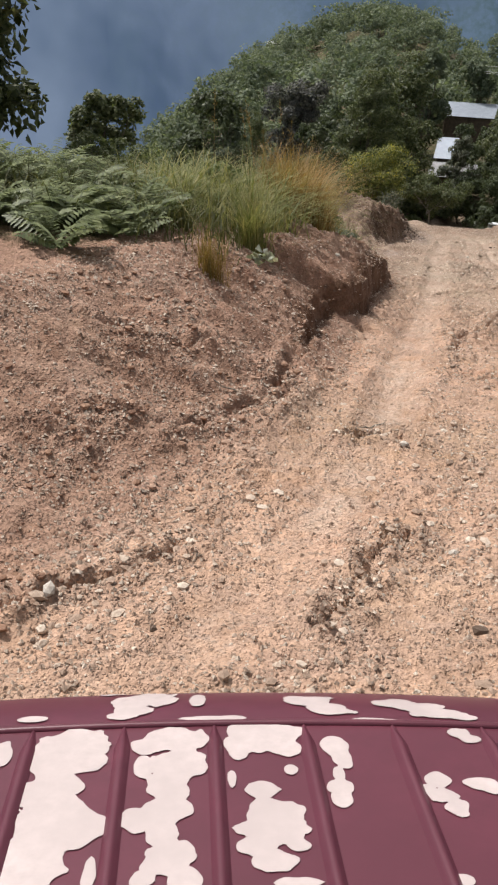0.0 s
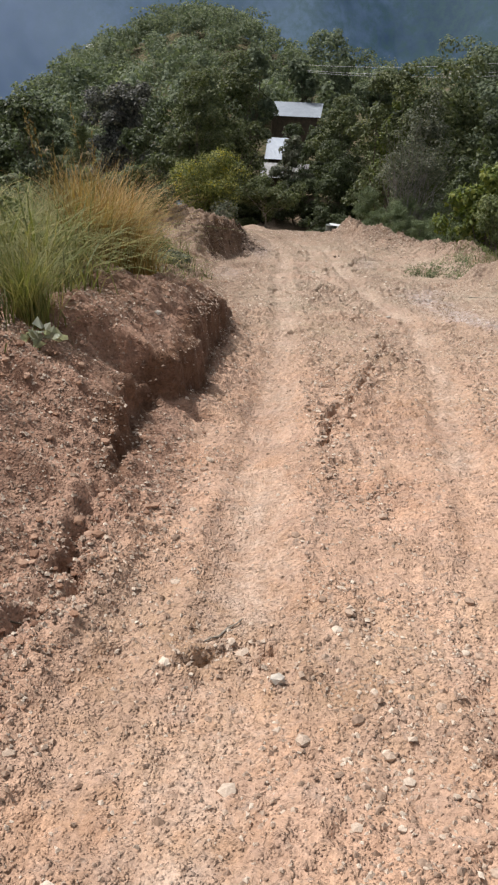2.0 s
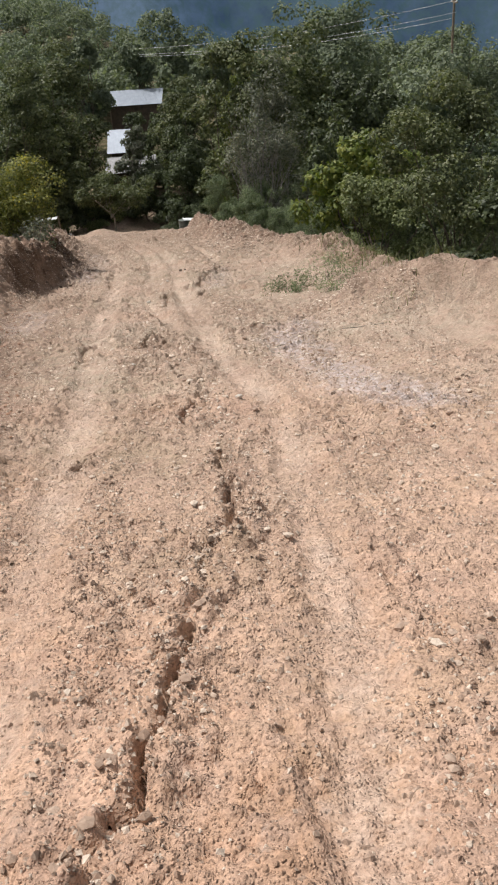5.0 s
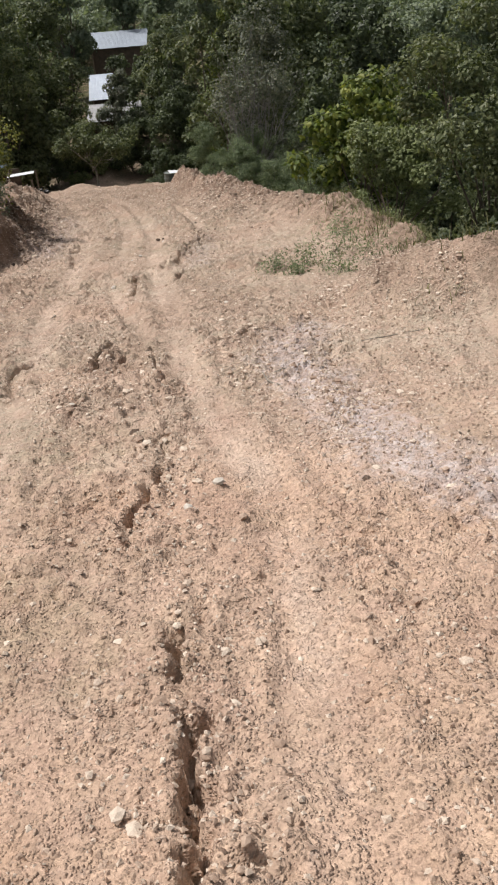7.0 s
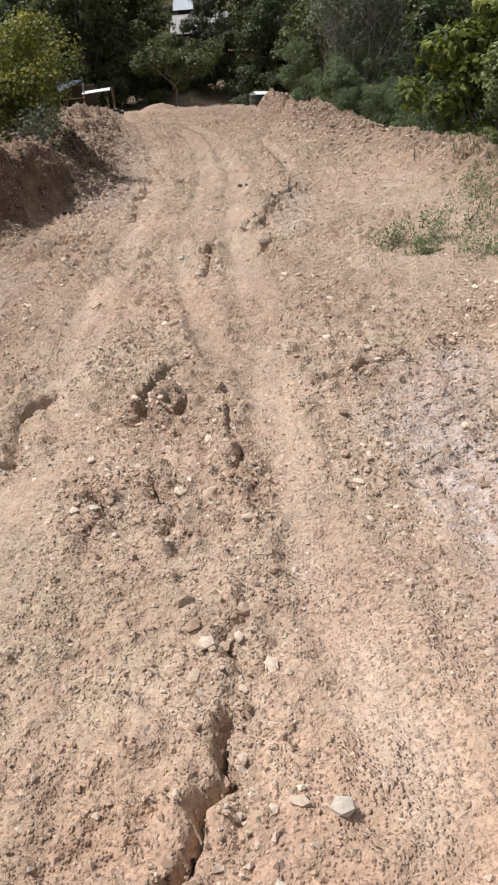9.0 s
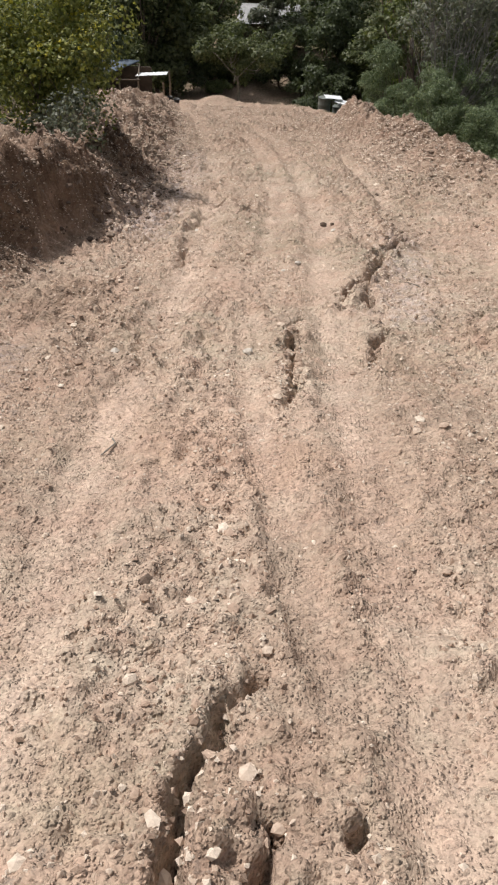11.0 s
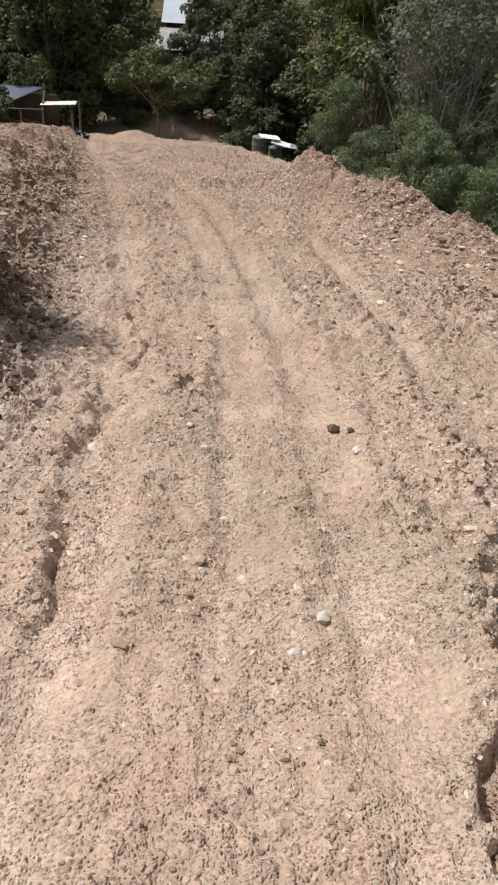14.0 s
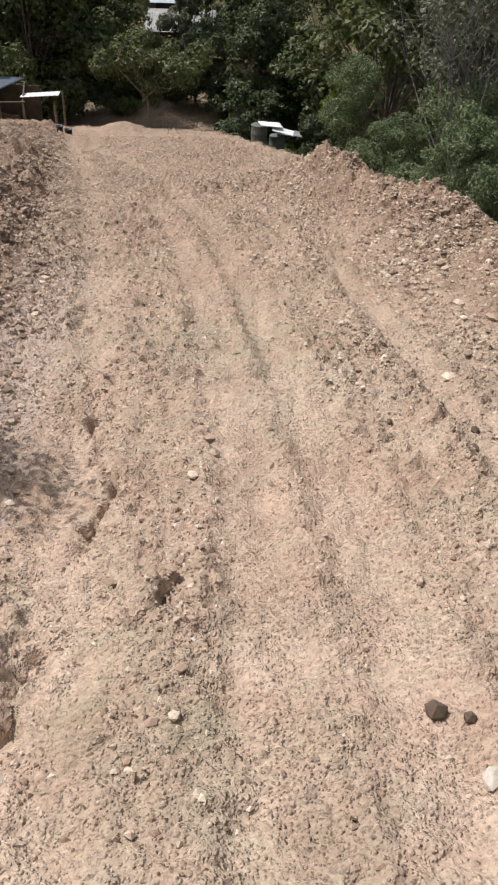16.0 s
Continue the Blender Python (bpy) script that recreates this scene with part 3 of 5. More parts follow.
    # litter left on the bare slope also paints in the tree shade there
    grown = np.maximum(grown, ramp01((y - 79) / 4) * (1 - (0.66 + 0.5 * fbm(x, y, 0.5, 3, 61.0)) * np.exp(-((near_line(x, y, [(-7, 76), (-8, 94)])[0] / 5.5) ** 2))))
    zones["litter"] = 0.85 * grown
    lip = band(y, (7.6, 8.2, 9.7, 9.88, 10.0, 11.0, 11.25, 12.5, 15.5, 17.0), (-1.80, -1.86, -1.98, -1.95, -1.74, -1.66, -1.76, -1.82, -1.95, -2.1))
    # shade inside the undercut step, painted in as dark soil
    zones["dark_soil_shade"] = 1.1 * np.exp(-(((x - lip + 0.04) / 0.15) ** 2)) * band(y, (7.8, 8.4, 15.5, 16.8), (0, 1, 1, 0))
    # the mound's dark earth, with the shade under its bush painted in
    zones["dark_soil_shade"] = np.maximum(zones["dark_soil_shade"], 0.9 * np.exp(-(((x - left_foot(y) + 0.45) / 0.4) ** 2)) * band(y, (28, 29, 32, 33.5), (0, 1, 1, 0)))
    zones["dark_soil_shade"] = np.maximum(zones["dark_soil_shade"], 1.1 * np.exp(-(((x + 4.0) / 0.55) ** 2) - ((y - 34.9) / 0.7) ** 2))
    zones["ashy"] = 0.8 * ramp01((y + 3.0 * fbm(x, y, 0.4, 3, 41.0) - 10) / 11)
    for name, values in zones.items():
        me.attributes.new(name, "FLOAT", "POINT").data.foreach_set("value", values.astype(np.float32))
    ob = placed("ground", me, DIRT)
    return tagged(ob, "tan dirt road with ruts and cracks, running down a hillside", "dirt road", kind="structure")


build_ground()


def z_at(x, y):
    return float(height(np.array([float(x)]), np.array([float(y)]))[0])


def z_far(x, y):
    gx, gy = np.array([float(x)]), np.array([float(y)])
    return float((height(gx, gy) + ramp01((np.hypot(gx, gy - 25) - 50) / 80) * 2.5 * fbm(gx, gy, 0.02, 4, 2.0))[0])


# ---- plants ----
def leaf_arrays(rng, at, way, size, slim=0.42, fold=0.18, face=None):
    """Folded four-cornered leaves at points, lying along directions; face: where their upper sides turn."""
    n = len(at)
    way = way / np.maximum(np.linalg.norm(way, axis=1, keepdims=True), 1e-6)
    side = np.cross(way, rng.normal(size=(n, 3)) if face is None else face)
    side /= np.maximum(np.linalg.norm(side, axis=1, keepdims=True), 1e-6)
    norm = np.cross(side, way)
    ln = (size * rng.uniform(0.6, 1.25, n))[:, None]
    mid = at + way * ln * 0.45 - norm * ln * fold
    v = np.stack([at, mid - side * ln * slim, at + way * ln, mid + side * ln * slim], 1).reshape(-1, 3)
    return v, np.arange(4 * n).reshape(n, 4)


def clump_leaves(rng, centres, radii, leaves, droop):
    """Points on the outer shells of leaf clumps, most on their upper halves, with a way and a facing for each leaf."""
    pick = rng.choice(len(centres), leaves, p=radii**2 / np.sum(radii**2))
    d = rng.normal(size=(leaves, 3))
    d[:, 2] = d[:, 2] * 0.85 + 0.35
    d /= np.linalg.norm(d, axis=1, keepdims=True)
    at = centres[pick] + d * (radii[pick] * rng.uniform(0.62, 1.12, leaves))[:, None] * (1, 1, 0.82)
    face = d + (0, 0, 0.45) + rng.normal(size=(leaves, 3)) * 0.42
    way = np.cross(face, rng.normal(size=(leaves, 3)))
    way /= np.maximum(np.linalg.norm(way, axis=1, keepdims=True), 1e-6)
    way[:, 2] -= droop
    return at, way, face


def crown_mesh(name, rng, lobes, leaves, size, slim=0.42, loose=0.16, droop=0.3):
    """Leaves in many small clumps gathered on several lobes, with dark gaps between the clumps."""
    weights = np.array([np.prod(r) ** 0.7 for _, r in lobes])
    count = int(len(lobes) * 9)
    pick = rng.choice(len(lobes), count, p=weights / weights.sum())
    c = np.array([l[0] for l in lobes], float)[pick]
    r = np.array([l[1] for l in lobes], float)[pick]
    d = rng.normal(size=(count, 3))
    d[:, 2] += 0.25
    d /= np.linalg.norm(d, axis=1, keepdims=True)
    tips = c + d * r * rng.uniform(0.5, 1.0, (count, 1))
    radii = np.mean(r, axis=1) * rng.uniform(0.26, 0.54, count) * (0.7 + 2 * loose)
    at, way, face = clump_leaves(rng, tips, radii, leaves, droop)
    return fast_mesh(name, *leaf_arrays(rng, at, way, size, slim, face=face)), tips


def limbs_to(rng, base, fork, tips, count, thick):
    """A trunk with tapering limbs that reach into the crown."""
    base, fork = Vector(base), Vector(fork)
    bend = Vector(rng.normal(size=3) * 0.06 * (fork - base).length)
    paths = [[(base - Vector((0, 0, 0.3)), thick * 1.25), (base, thick), (base.lerp(fork, 0.5) + bend, thick * 0.8), (fork, thick * 0.6)]]
    for k in rng.choice(len(tips), min(count, len(tips)), replace=False):
        tip = Vector(tips[k])
        start = base.lerp(fork, float(rng.uniform(0.55, 1.0)))
        mid = start.lerp(tip, 0.5) + Vector(rng.normal(size=3) * 0.08 * (tip - start).length)
        paths.append([(start, thick * 0.42), (mid, thick * 0.25), (tip, thick * 0.06)])
        if count > 60:
            for _ in range(3):
                end = tip + Vector(rng.normal(size=3)) * 0.16 * (tip - start).length
                paths.append([(mid.lerp(tip, 0.5), thick * 0.16), (end, thick * 0.06)])
    return tubes(paths, 6)


def plant(kind, label, category, x, y, tall, wide, material, leaves, size, seed, lobes=7, trunk=0.35, thick=0.05, slim=0.42, loose=0.16, bark=None, limbs=14, stem_label="", group="", z=None, droop=0.3, flat=0.6, blossom=None):
    """A bush or tree: an empty at its foot with a trunk and a crown of separate leaves."""
    rng = np.random.default_rng(seed)
    root = new(kind)
    root.location = (x, y, (z_far(x, y) if z is None else z) - 0.03)
    tagged(root, label, category, group)
    shape = []
    for n in range(lobes):
        a = 2 * math.pi * n / lobes + rng.uniform(-0.5, 0.5)
        reach = wide * 0.5 * rng.uniform(0.25, 0.72)
        top = tall * rng.uniform(max(0.14, 0.75 * trunk), 0.84)
        r = wide * rng.uniform(0.18, 0.30)
        shape.append(((reach * math.cos(a), reach * math.sin(a), top), (r, r, min(r * flat * 1.6, tall * 0.3))))
    shape.append(((0, 0, tall * 0.8), (wide * 0.2, wide * 0.2, tall * 0.17)))
    me, tips = crown_mesh("crown", rng, shape, leaves, size, slim, loose, droop)
    placed("crown", me, material, root)
    if blossom:
        high = tips[tips[:, 2] > 0.58 * tall]
        at, way, face = clump_leaves(rng, high + (0, 0, 0.05 * tall), np.full(len(high), 0.055 * wide), leaves // 16, 0.0)
        placed("blossom", fast_mesh("blossom", *leaf_arrays(rng, at, way, 0.8 * size, 0.5, face=face)), blossom, root, "bright yellow blossom")
    v, f = limbs_to(rng, (0, 0, 0), (rng.uniform(-0.1, 0.1) * wide, rng.uniform(-0.1, 0.1) * wide, tall * max(trunk, 0.12)), tips, limbs, thick)
    placed("trunk", fast_mesh("trunk", v, f, smooth=True), bark or BARK, root, stem_label)
    return root


def blades(name, rng, at, tall, lean, wide, material, bend=0.5, seeds=0.0):
    """Bent tapering blades of grass, each of three pieces, as one mesh."""
    n = len(at)
    a = rng.uniform(0, 2 * np.pi, n)
    out = np.stack([np.cos(a), np.sin(a), np.zeros(n)], 1)
    side = np.stack([-np.sin(a), np.cos(a), np.zeros(n)], 1)
    h = tall * rng.uniform(0.55, 1.15, n)
    l = lean * rng.uniform(0.2, 1.2, n)
    rows = []
    for k, s in enumerate((0.0, 0.4, 0.75, 1.0)):
        p = at + out * (h * l * s**2)[:, None] + np.stack([np.zeros(n), np.zeros(n), h * (s - bend * l * s**3 * 0.6)], 1)
        w = (wide * (1.0, 0.85, 0.55, 0.06)[k]) * rng.uniform(0.7, 1.2, n)
        rows += [p - side * w[:, None], p + side * w[:, None]]
    v = np.stack(rows, 1).reshape(-1, 3)
    f = np.array([[0, 1, 3, 2], [2, 3, 5, 4], [4, 5, 7, 6]])
    faces = (np.arange(n)[:, None, None] * 8 + f[None]).reshape(-1, 4)
    return fast_mesh(name, v, faces)


def grass_patch(label, area, count, tall, material, seed, lean=0.6, wide=0.006, tufts=60, loose=0.12, category="grass"):
    """Tufts of grass over an area (polyline and width), rooted on the ground."""
    rng = np.random.default_rng(seed)
    line, reach = area
    seg = rng.integers(0, len(line) - 1, tufts)
    s = rng.uniform(0, 1, tufts)[:, None]
    p = np.array(line)[seg] * (1 - s) + np.array(line)[seg + 1] * s + rng.normal(size=(tufts, 2)) * reach * 0.5
    k = rng.integers(0, tufts, count)
    xy = p[k] + rng.normal(size=(count, 2)) * loose
    z = height(xy[:, 0], xy[:, 1]) - 0.02
    size = rng.uniform(0.65, 1.15, tufts)[k]
    me = blades("grass", rng, np.c_[xy, z], tall * size, lean, wide, material)
    return tagged(placed("grass", me, material), label, category, kind="stuff")


def fern(label, x, y, tall, fronds, material, seed, reach=1.0, group="ferns on the bank"):
    """Arching fronds with leaflets in pairs."""
    rng = np.random.default_rng(seed)
    verts, n = [], 0
    for _ in range(fronds):
        a = rng.uniform(0, 2 * math.pi)
        out = np.array([math.cos(a), math.sin(a), 0.0])
        side = np.array([-math.sin(a), math.cos(a), 0.0])
        ln, up = reach * rng.uniform(0.6, 1.2), tall * rng.uniform(0.6, 1.1)
        tilt = rng.uniform(-0.4, 0.4)
        for k in range(1, 16):
            s = k / 15
            p = out * ln * s + np.array([0, 0, up * (1.7 * s - 1.05 * s * s)])
            w = 0.30 * ln * math.sin(math.pi * min(1, 0.12 + 0.9 * s)) * rng.uniform(0.8, 1.1)
            for sign in (-1, 1):
                d = side * sign * w + out * 0.35 * w + np.array([0, 0, sign * tilt * w - 0.2 * w])
                e = out * 0.022 * ln * 1.7
                verts += [p - e, p + d * 0.55 - e * 1.2, p + d, p + d * 0.5 + e * 1.2]
                n += 1
    root = new("fern")
    root.location = (x, y, z_far(x, y) - 0.02)
    tagged(root, label, "fern", group)
    placed("fronds", fast_mesh("fronds", np.array(verts), np.arange(4 * n).reshape(n, 4)), material, root)
    return root


# ---- the bank beside the road ----
def plane_z(y):
    return float(road_level(np.array([float(y)]))[0])


def rise(x, y, top):
    """How tall a plant at (x, y) is whose top stands that far over the road's level."""
    return plane_z(y) + top - z_far(x, y)


grass_patch("tall straw-coloured grass on the dirt bank", ([(-3.35, 12.6), (-3.45, 13.8), (-3.55, 15.6)], 0.40), 4600, 1.38, STRAW, 11, 0.8, 0.006, 46, 0.12)
grass_patch("tall green grass growing on the bank", ([(-3.9, 11.0), (-4.5, 13.0), (-4.8, 17.0)], 1.1), 7500, 1.0, GRASS, 12, 1.6, 0.008, 110, 0.22)
grass_patch("green grass tuft on the bank's edge", ([(-2.86, 9.4), (-2.95, 9.8)], 0.12), 520, 0.72, GRASS, 13, 0.75, 0.005, 5, 0.07)
grass_patch("dry grass tuft on the bank", ([(-3.02, 8.2), (-3.0, 8.35)], 0.10), 260, 0.52, STRAW, 14, 0.5, 0.003, 4, 0.05)
grass_patch("mixed low weeds and grass on the hillside", ([(-4.7, 9.5), (-6.0, 12.0), (-6.0, 18.0), (-5.4, 25.0)], 2.0), 12000, 0.5, WEED, 15, 0.9, 0.009, 300, 0.25)
grass_patch("sparse grey-green weeds on the berm", ([(1.7, 25.4), (2.3, 26.0), (2.9, 25.6)], 0.5), 130, 0.14, WEED, 16, 1.3, 0.004, 26, 0.07)
grass_patch("low green weeds under the bushes", ([(4.0, 21.5), (4.6, 24.5), (4.2, 28.5), (4.0, 33.0)], 0.8), 1600, 0.32, WEED, 17, 1.3, 0.007, 90, 0.22)
for n, (x, y, tall, wide, mat) in enumerate([(-4.3, 12.2, 0.9, 1.3, FERN), (-5.2, 14.2, 1.2, 1.6, GREEN), (-4.4, 16.4, 1.0, 1.4, FERN), (-6.4, 13.2, 1.0, 1.5, GREEN), (-5.6, 18.5, 1.3, 1.8, FERN), (-4.6, 20.5, 1.0, 1.6, GREEN), (-7.0, 16.0, 1.3, 1.8, FERN), (-4.2, 22.5, 0.35, 0.9, GREY_LEAF)]):
    plant("shrub", "small leafy weed shrub among the grass", "shrub", x, y, tall, wide, mat, 2600, 0.07, 300 + n, 6, 0.12, 0.015, slim=0.3, group="weed shrubs on the bank")
for n in range(30):
    rng = np.random.default_rng(100 + n)
    fern("feathery grey-green fern on the bank", -4.1 - 3.0 * rng.random(), 9.2 + 3.2 * rng.random(), rng.uniform(0.45, 0.85), 20, FERN, 200 + n, rng.uniform(0.35, 0.65))


for n in range(16):
    rng = np.random.default_rng(150 + n)
    fern("feathery grey-green fern on the bank", rng.uniform(-5.6, -4.0), rng.uniform(7.4, 9.6), rng.uniform(0.35, 0.6), 18, FERN, 260 + n, rng.uniform(0.4, 0.6))


def plumes(count=12):
    """Tall thin grass stalks with pale feathery heads above the straw grass."""
    rng = np.random.default_rng(19)
    paths, at, way = [], [], []
    for _ in range(count):
        x, y = rng.uniform(-4.6, -3.5), rng.uniform(12.5, 15.8)
        z, h = z_at(x, y), rng.uniform(1.5, 2.1)
        lean = np.array([rng.normal() * 0.22, rng.normal() * 0.22, 0])
        pts = [np.array([x, y, z]) + lean * s * s + np.array([0, 0, h * s]) for s in (0, 0.35, 0.7, 1.0)]
        paths.append([(tuple(p), 0.004 - 0.0008 * k) for k, p in enumerate(pts)])
        for s in np.linspace(0.0, 1.0, 30):
            at.append(pts[3] * s + pts[2] * (1 - s) if s > 0.25 else pts[3] * 0.25 + pts[2] * 0.75)
            way.append(lean + rng.normal(size=3) * 0.35 + (0, 0, 0.8))
    v, f = tubes(paths, 4)
    w, g = leaf_arrays(rng, np.array(at), np.array(way), np.full(len(at), 0.075), 0.06)
    v = np.concatenate([np.array(v), w])
    f = np.concatenate([np.array(f), g + len(v) - len(w)])
    tagged(placed("plume_grass", fast_mesh("plume_grass", v, f), STRAW), "tall plumed grass stalks rising over the bank", "grass", kind="stuff")


plumes()
plant("weed", "low weed with broad pale leaves on the bank", "weed", -2.7, 9.15, 0.2, 0.4, PALE_LEAF, 26, 0.13, 400, 3, 0.2, 0.006, limbs=6)


def sticks():
    """Dry twigs lying on the dirt."""
    rng = np.random.default_rng(23)
    spots = [(-2.0, 6.3, 20, 0.5), (-0.85, 6.55, 60, 0.35), (1.15, 19.7, 110, 0.55), (1.3, 20.0, 40, 0.3), (2.6, 20.8, 15, 0.8), (-1.7, 24.3, 80, 0.3), (0.6, 28.7, 140, 0.25), (-3.4, 34.5, 30, 0.5), (1.9, 36.2, 70, 0.5)]
    for x, y, turn, ln in spots:
        a = radians(turn)
        pts = []
        for s in np.linspace(-0.5, 0.5, 6):
            px, py = x + ln * s * math.cos(a) + rng.normal() * 0.012, y + ln * s * math.sin(a) + rng.normal() * 0.012
            pts.append(((px, py, z_at(px, py) + 0.012), 0.007 - 0.005 * abs(s)))
        v, f = tubes([pts], 6)
        tagged(placed("stick", fast_mesh("stick", v, f, smooth=True), PALE_BARK), "dry pale stick lying on the dirt", "stick", "sticks on the road")


sticks()


def bush(label, x, y, top, wide, material, leaves, size, seed, **more):
    return plant("bush", label, "bush", x, y, rise(x, y, top), wide, material, leaves, size, seed, **more)


def tree(label, x, y, top, wide, material, leaves, size, seed, **more):
    return plant("tree", label, "tree", x, y, rise(x, y, top), wide, material, leaves, size, seed, **more)


bush("yellow-flowering green bush on the cut bank", -5.1, 34.6, 3.1, 2.9, YELLOW, 15000, 0.075, 31, lobes=12, loose=0.3, trunk=0.2, thick=0.04, limbs=40, blossom=BLOSSOM)
bush("dry grey twiggy undergrowth on the earth mound", -4.6, 33.0, 1.8, 2.0, GREY_LEAF, 1700, 0.07, 36, trunk=0.1, thick=0.02, limbs=110, bark=PALE_BARK)
bush("leafy olive bush behind the cut bank", -6.6, 30.0, 2.7, 2.6, GREEN, 6000, 0.10, 32, trunk=0.2, thick=0.04)
tree("young green tree standing beyond the ferns", -10.8, 22.0, 3.9, 2.6, GREEN, 8000, 0.12, 33, trunk=0.25, thick=0.06)
tree("dark broad-leafed tree over the ferns", -9.6, 13.6, 5.2, 3.6, GREEN, 4600, 0.20, 35, trunk=0.3, thick=0.07, slim=0.3)
tree("grey-purple leafed tree on the slope", -14.2, 58.4, 8.9, 4.8, PURPLE, 11000, 0.20, 34, trunk=0.3, thick=0.1)
bush("bare-twigged grey bush behind the berm", 2.8, 46.8, 5.8, 3.8, GREY_LEAF, 6500, 0.10, 41, trunk=0.2, thick=0.045, limbs=190, bark=TWIG)
bush("large-leafed yellow-green bush beside the road", 5.3, 37.0, 3.3, 3.7, BRIGHT, 5600, 0.19, 42, trunk=0.2, thick=0.06)
bush("dense green bush beside the road", 6.1, 28.5, 4.4, 3.4, GREEN, 13000, 0.095, 43, trunk=0.15, thick=0.06)
bush("leafy green bush at the berm's foot", 5.2, 31.5, 2.2, 2.8, FERN, 10000, 0.085, 49, trunk=0.15, thick=0.05)
tree("dark green broad-leafed tree", 8.2, 50.0, 7.4, 5.8, DEEP, 12000, 0.22, 44, lobes=9, trunk=0.3, thick=0.12)
tree("tall green tree behind the grey bush", 2.6, 57.0, 10.2, 6.0, GREEN, 13000, 0.20, 45, lobes=10, trunk=0.25, thick=0.12)
tree("small green tree with a bent grey trunk", -6.3, 74.0, 4.2, 5.4, GREEN, 9000, 0.17, 47, trunk=0.55, thick=0.09, bark=PALE_BARK)
tree("drooping yellow-green leafed tree", 2.7, 61.0, 9.0, 3.6, BRIGHT, 9000, 0.24, 48, trunk=0.3, thick=0.08, slim=0.2, droop=1.1)
tree("grey-leafed tree growing before the houses", -5.6, 93.5, 7.4, 4.6, GREY_LEAF, 8500, 0.20, 58, trunk=0.3, thick=0.09, limbs=40, bark=PALE_BARK)
tree("thin grey-stemmed tree with sparse leaves", 3.6, 47.6, 7.6, 3.2, GREY_LEAF, 5200, 0.12, 59, trunk=0.35, thick=0.06, limbs=18, bark=PALE_BARK)
for n, (x, y, top, w) in enumerate([(1.15, 50.0, 2.7, 1.7), (2.3, 43.6, 1.7, 1.9), (3.5, 44.8, 2.2, 2.2), (2.4, 46.8, 2.4, 2.2), (4.3, 40.6, 1.4, 2.2), (3.5, 42.4, 1.0, 1.9), (2.6, 44.4, 1.3, 1.8), (1.5, 47.2, 1.7, 1.8), (4.6, 38.2, 0.9, 1.8)]):
    plant("shrub", "feathery blue-green shrub on the spoil heap", "shrub", x, y, rise(x, y, top), w, FEATHER, 9000, 0.065, 51 + n, 7, 0.15, 0.03, slim=0.22, group="feathery shrubs by the berm", limbs=20)

for n, (x, y, tall, wide) in enumerate([(1.75, 26.0, 0.22, 0.55), (2.35, 26.15, 0.30, 0.70), (2.75, 25.2, 0.26, 0.60), (2.95, 26.8, 0.34, 0.80), (3.35, 25.5, 0.42, 0.90), (2.1, 25.5, 0.18, 0.45), (3.3, 28.2, 0.4, 0.9)]):
    plant("weed", "small grey-green weed growing on the berm", "weed", x, y, 1.3 * tall, 1.1 * wide, FEATHER, 480, 0.06, 420 + n, 8, 0.1, 0.006, slim=0.13, loose=0.5, droop=0.0, group="weeds on the berm")

# wood round the houses and down both slopes: a few grown trees and their copies
KINDS = [
    tree("tall dark green tree beside the houses", -16.5, 84.0, 11.0, 7.5, DEEP, 9000, 0.32, 61, lobes=11, trunk=0.2, thick=0.2, group="trees of the hillside wood"),
    tree("spreading mid-green tree beside the houses", -12.2, 79.0, 9.5, 6.0, GREEN, 9000, 0.30, 62, lobes=11, trunk=0.2, thick=0.18, group="trees of the hillside wood"),
    tree("rounded olive-green tree on the hillside", 10.0, 85.0, 17.0, 10.0, GREEN, 11000, 0.36, 63, lobes=12, trunk=0.2, thick=0.22, group="trees of the hillside wood"),
]
for n, (x, y, top, w, count) in enumerate([(12.5, 106, -3.4, 14.0, 15000), (-2.2, 136, -4.6, 9.0, 8000), (-11.5, 112, -4.2, 5.0, 6000), (-18.5, 118, -7.0, 6.0, 6000), (-6.5, 124, -7.0, 6.0, 6000), (3.6, 116, -7.0, 7.0, 6000), (21.8, 86, -5.4, 9.0, 8000), (27.5, 104, -5.2, 10.0, 8000), (17.5, 112, -5.0, 9.0, 7000)]):
    plant("tree", "tall green tree standing behind the houses", "tree", x, y, top - z_far(x, y), w, HAZED_WOOD, count, 0.34, 640 + n, 13, 0.3, 0.2, slim=0.5, group="tall trees behind the houses")
SCRUB = [
    bush("olive green shrub on the hillside", -9.0, 27.0, 2.0, 3.0, GREEN, 4200, 0.14, 71, trunk=0.12, group="shrubs of the hillside"),
    bush("pale green shrub on the hillside", -8.0, 33.0, 2.2, 3.2, FERN, 4200, 0.13, 72, trunk=0.12, group="shrubs of the hillside"),
    bush("dark green shrub on the hillside", 7.5, 33.0, 1.8, 3.2, DEEP, 4200, 0.16, 73, trunk=0.12, group="shrubs of the hillside"),
]


def repeat(things, places, seed, low, high):
    rng = np.random.default_rng(seed)
    for x, y, s in places:
        ob = copy_thing(things[int(rng.integers(len(things)))], pose(x, y, z_far(x, y) - 0.05, 0, 0, rng.uniform(0, 360)))
        s = s * rng.uniform(low, high)
        ob.scale = (s, s, s * rng.uniform(0.85, 1.15))


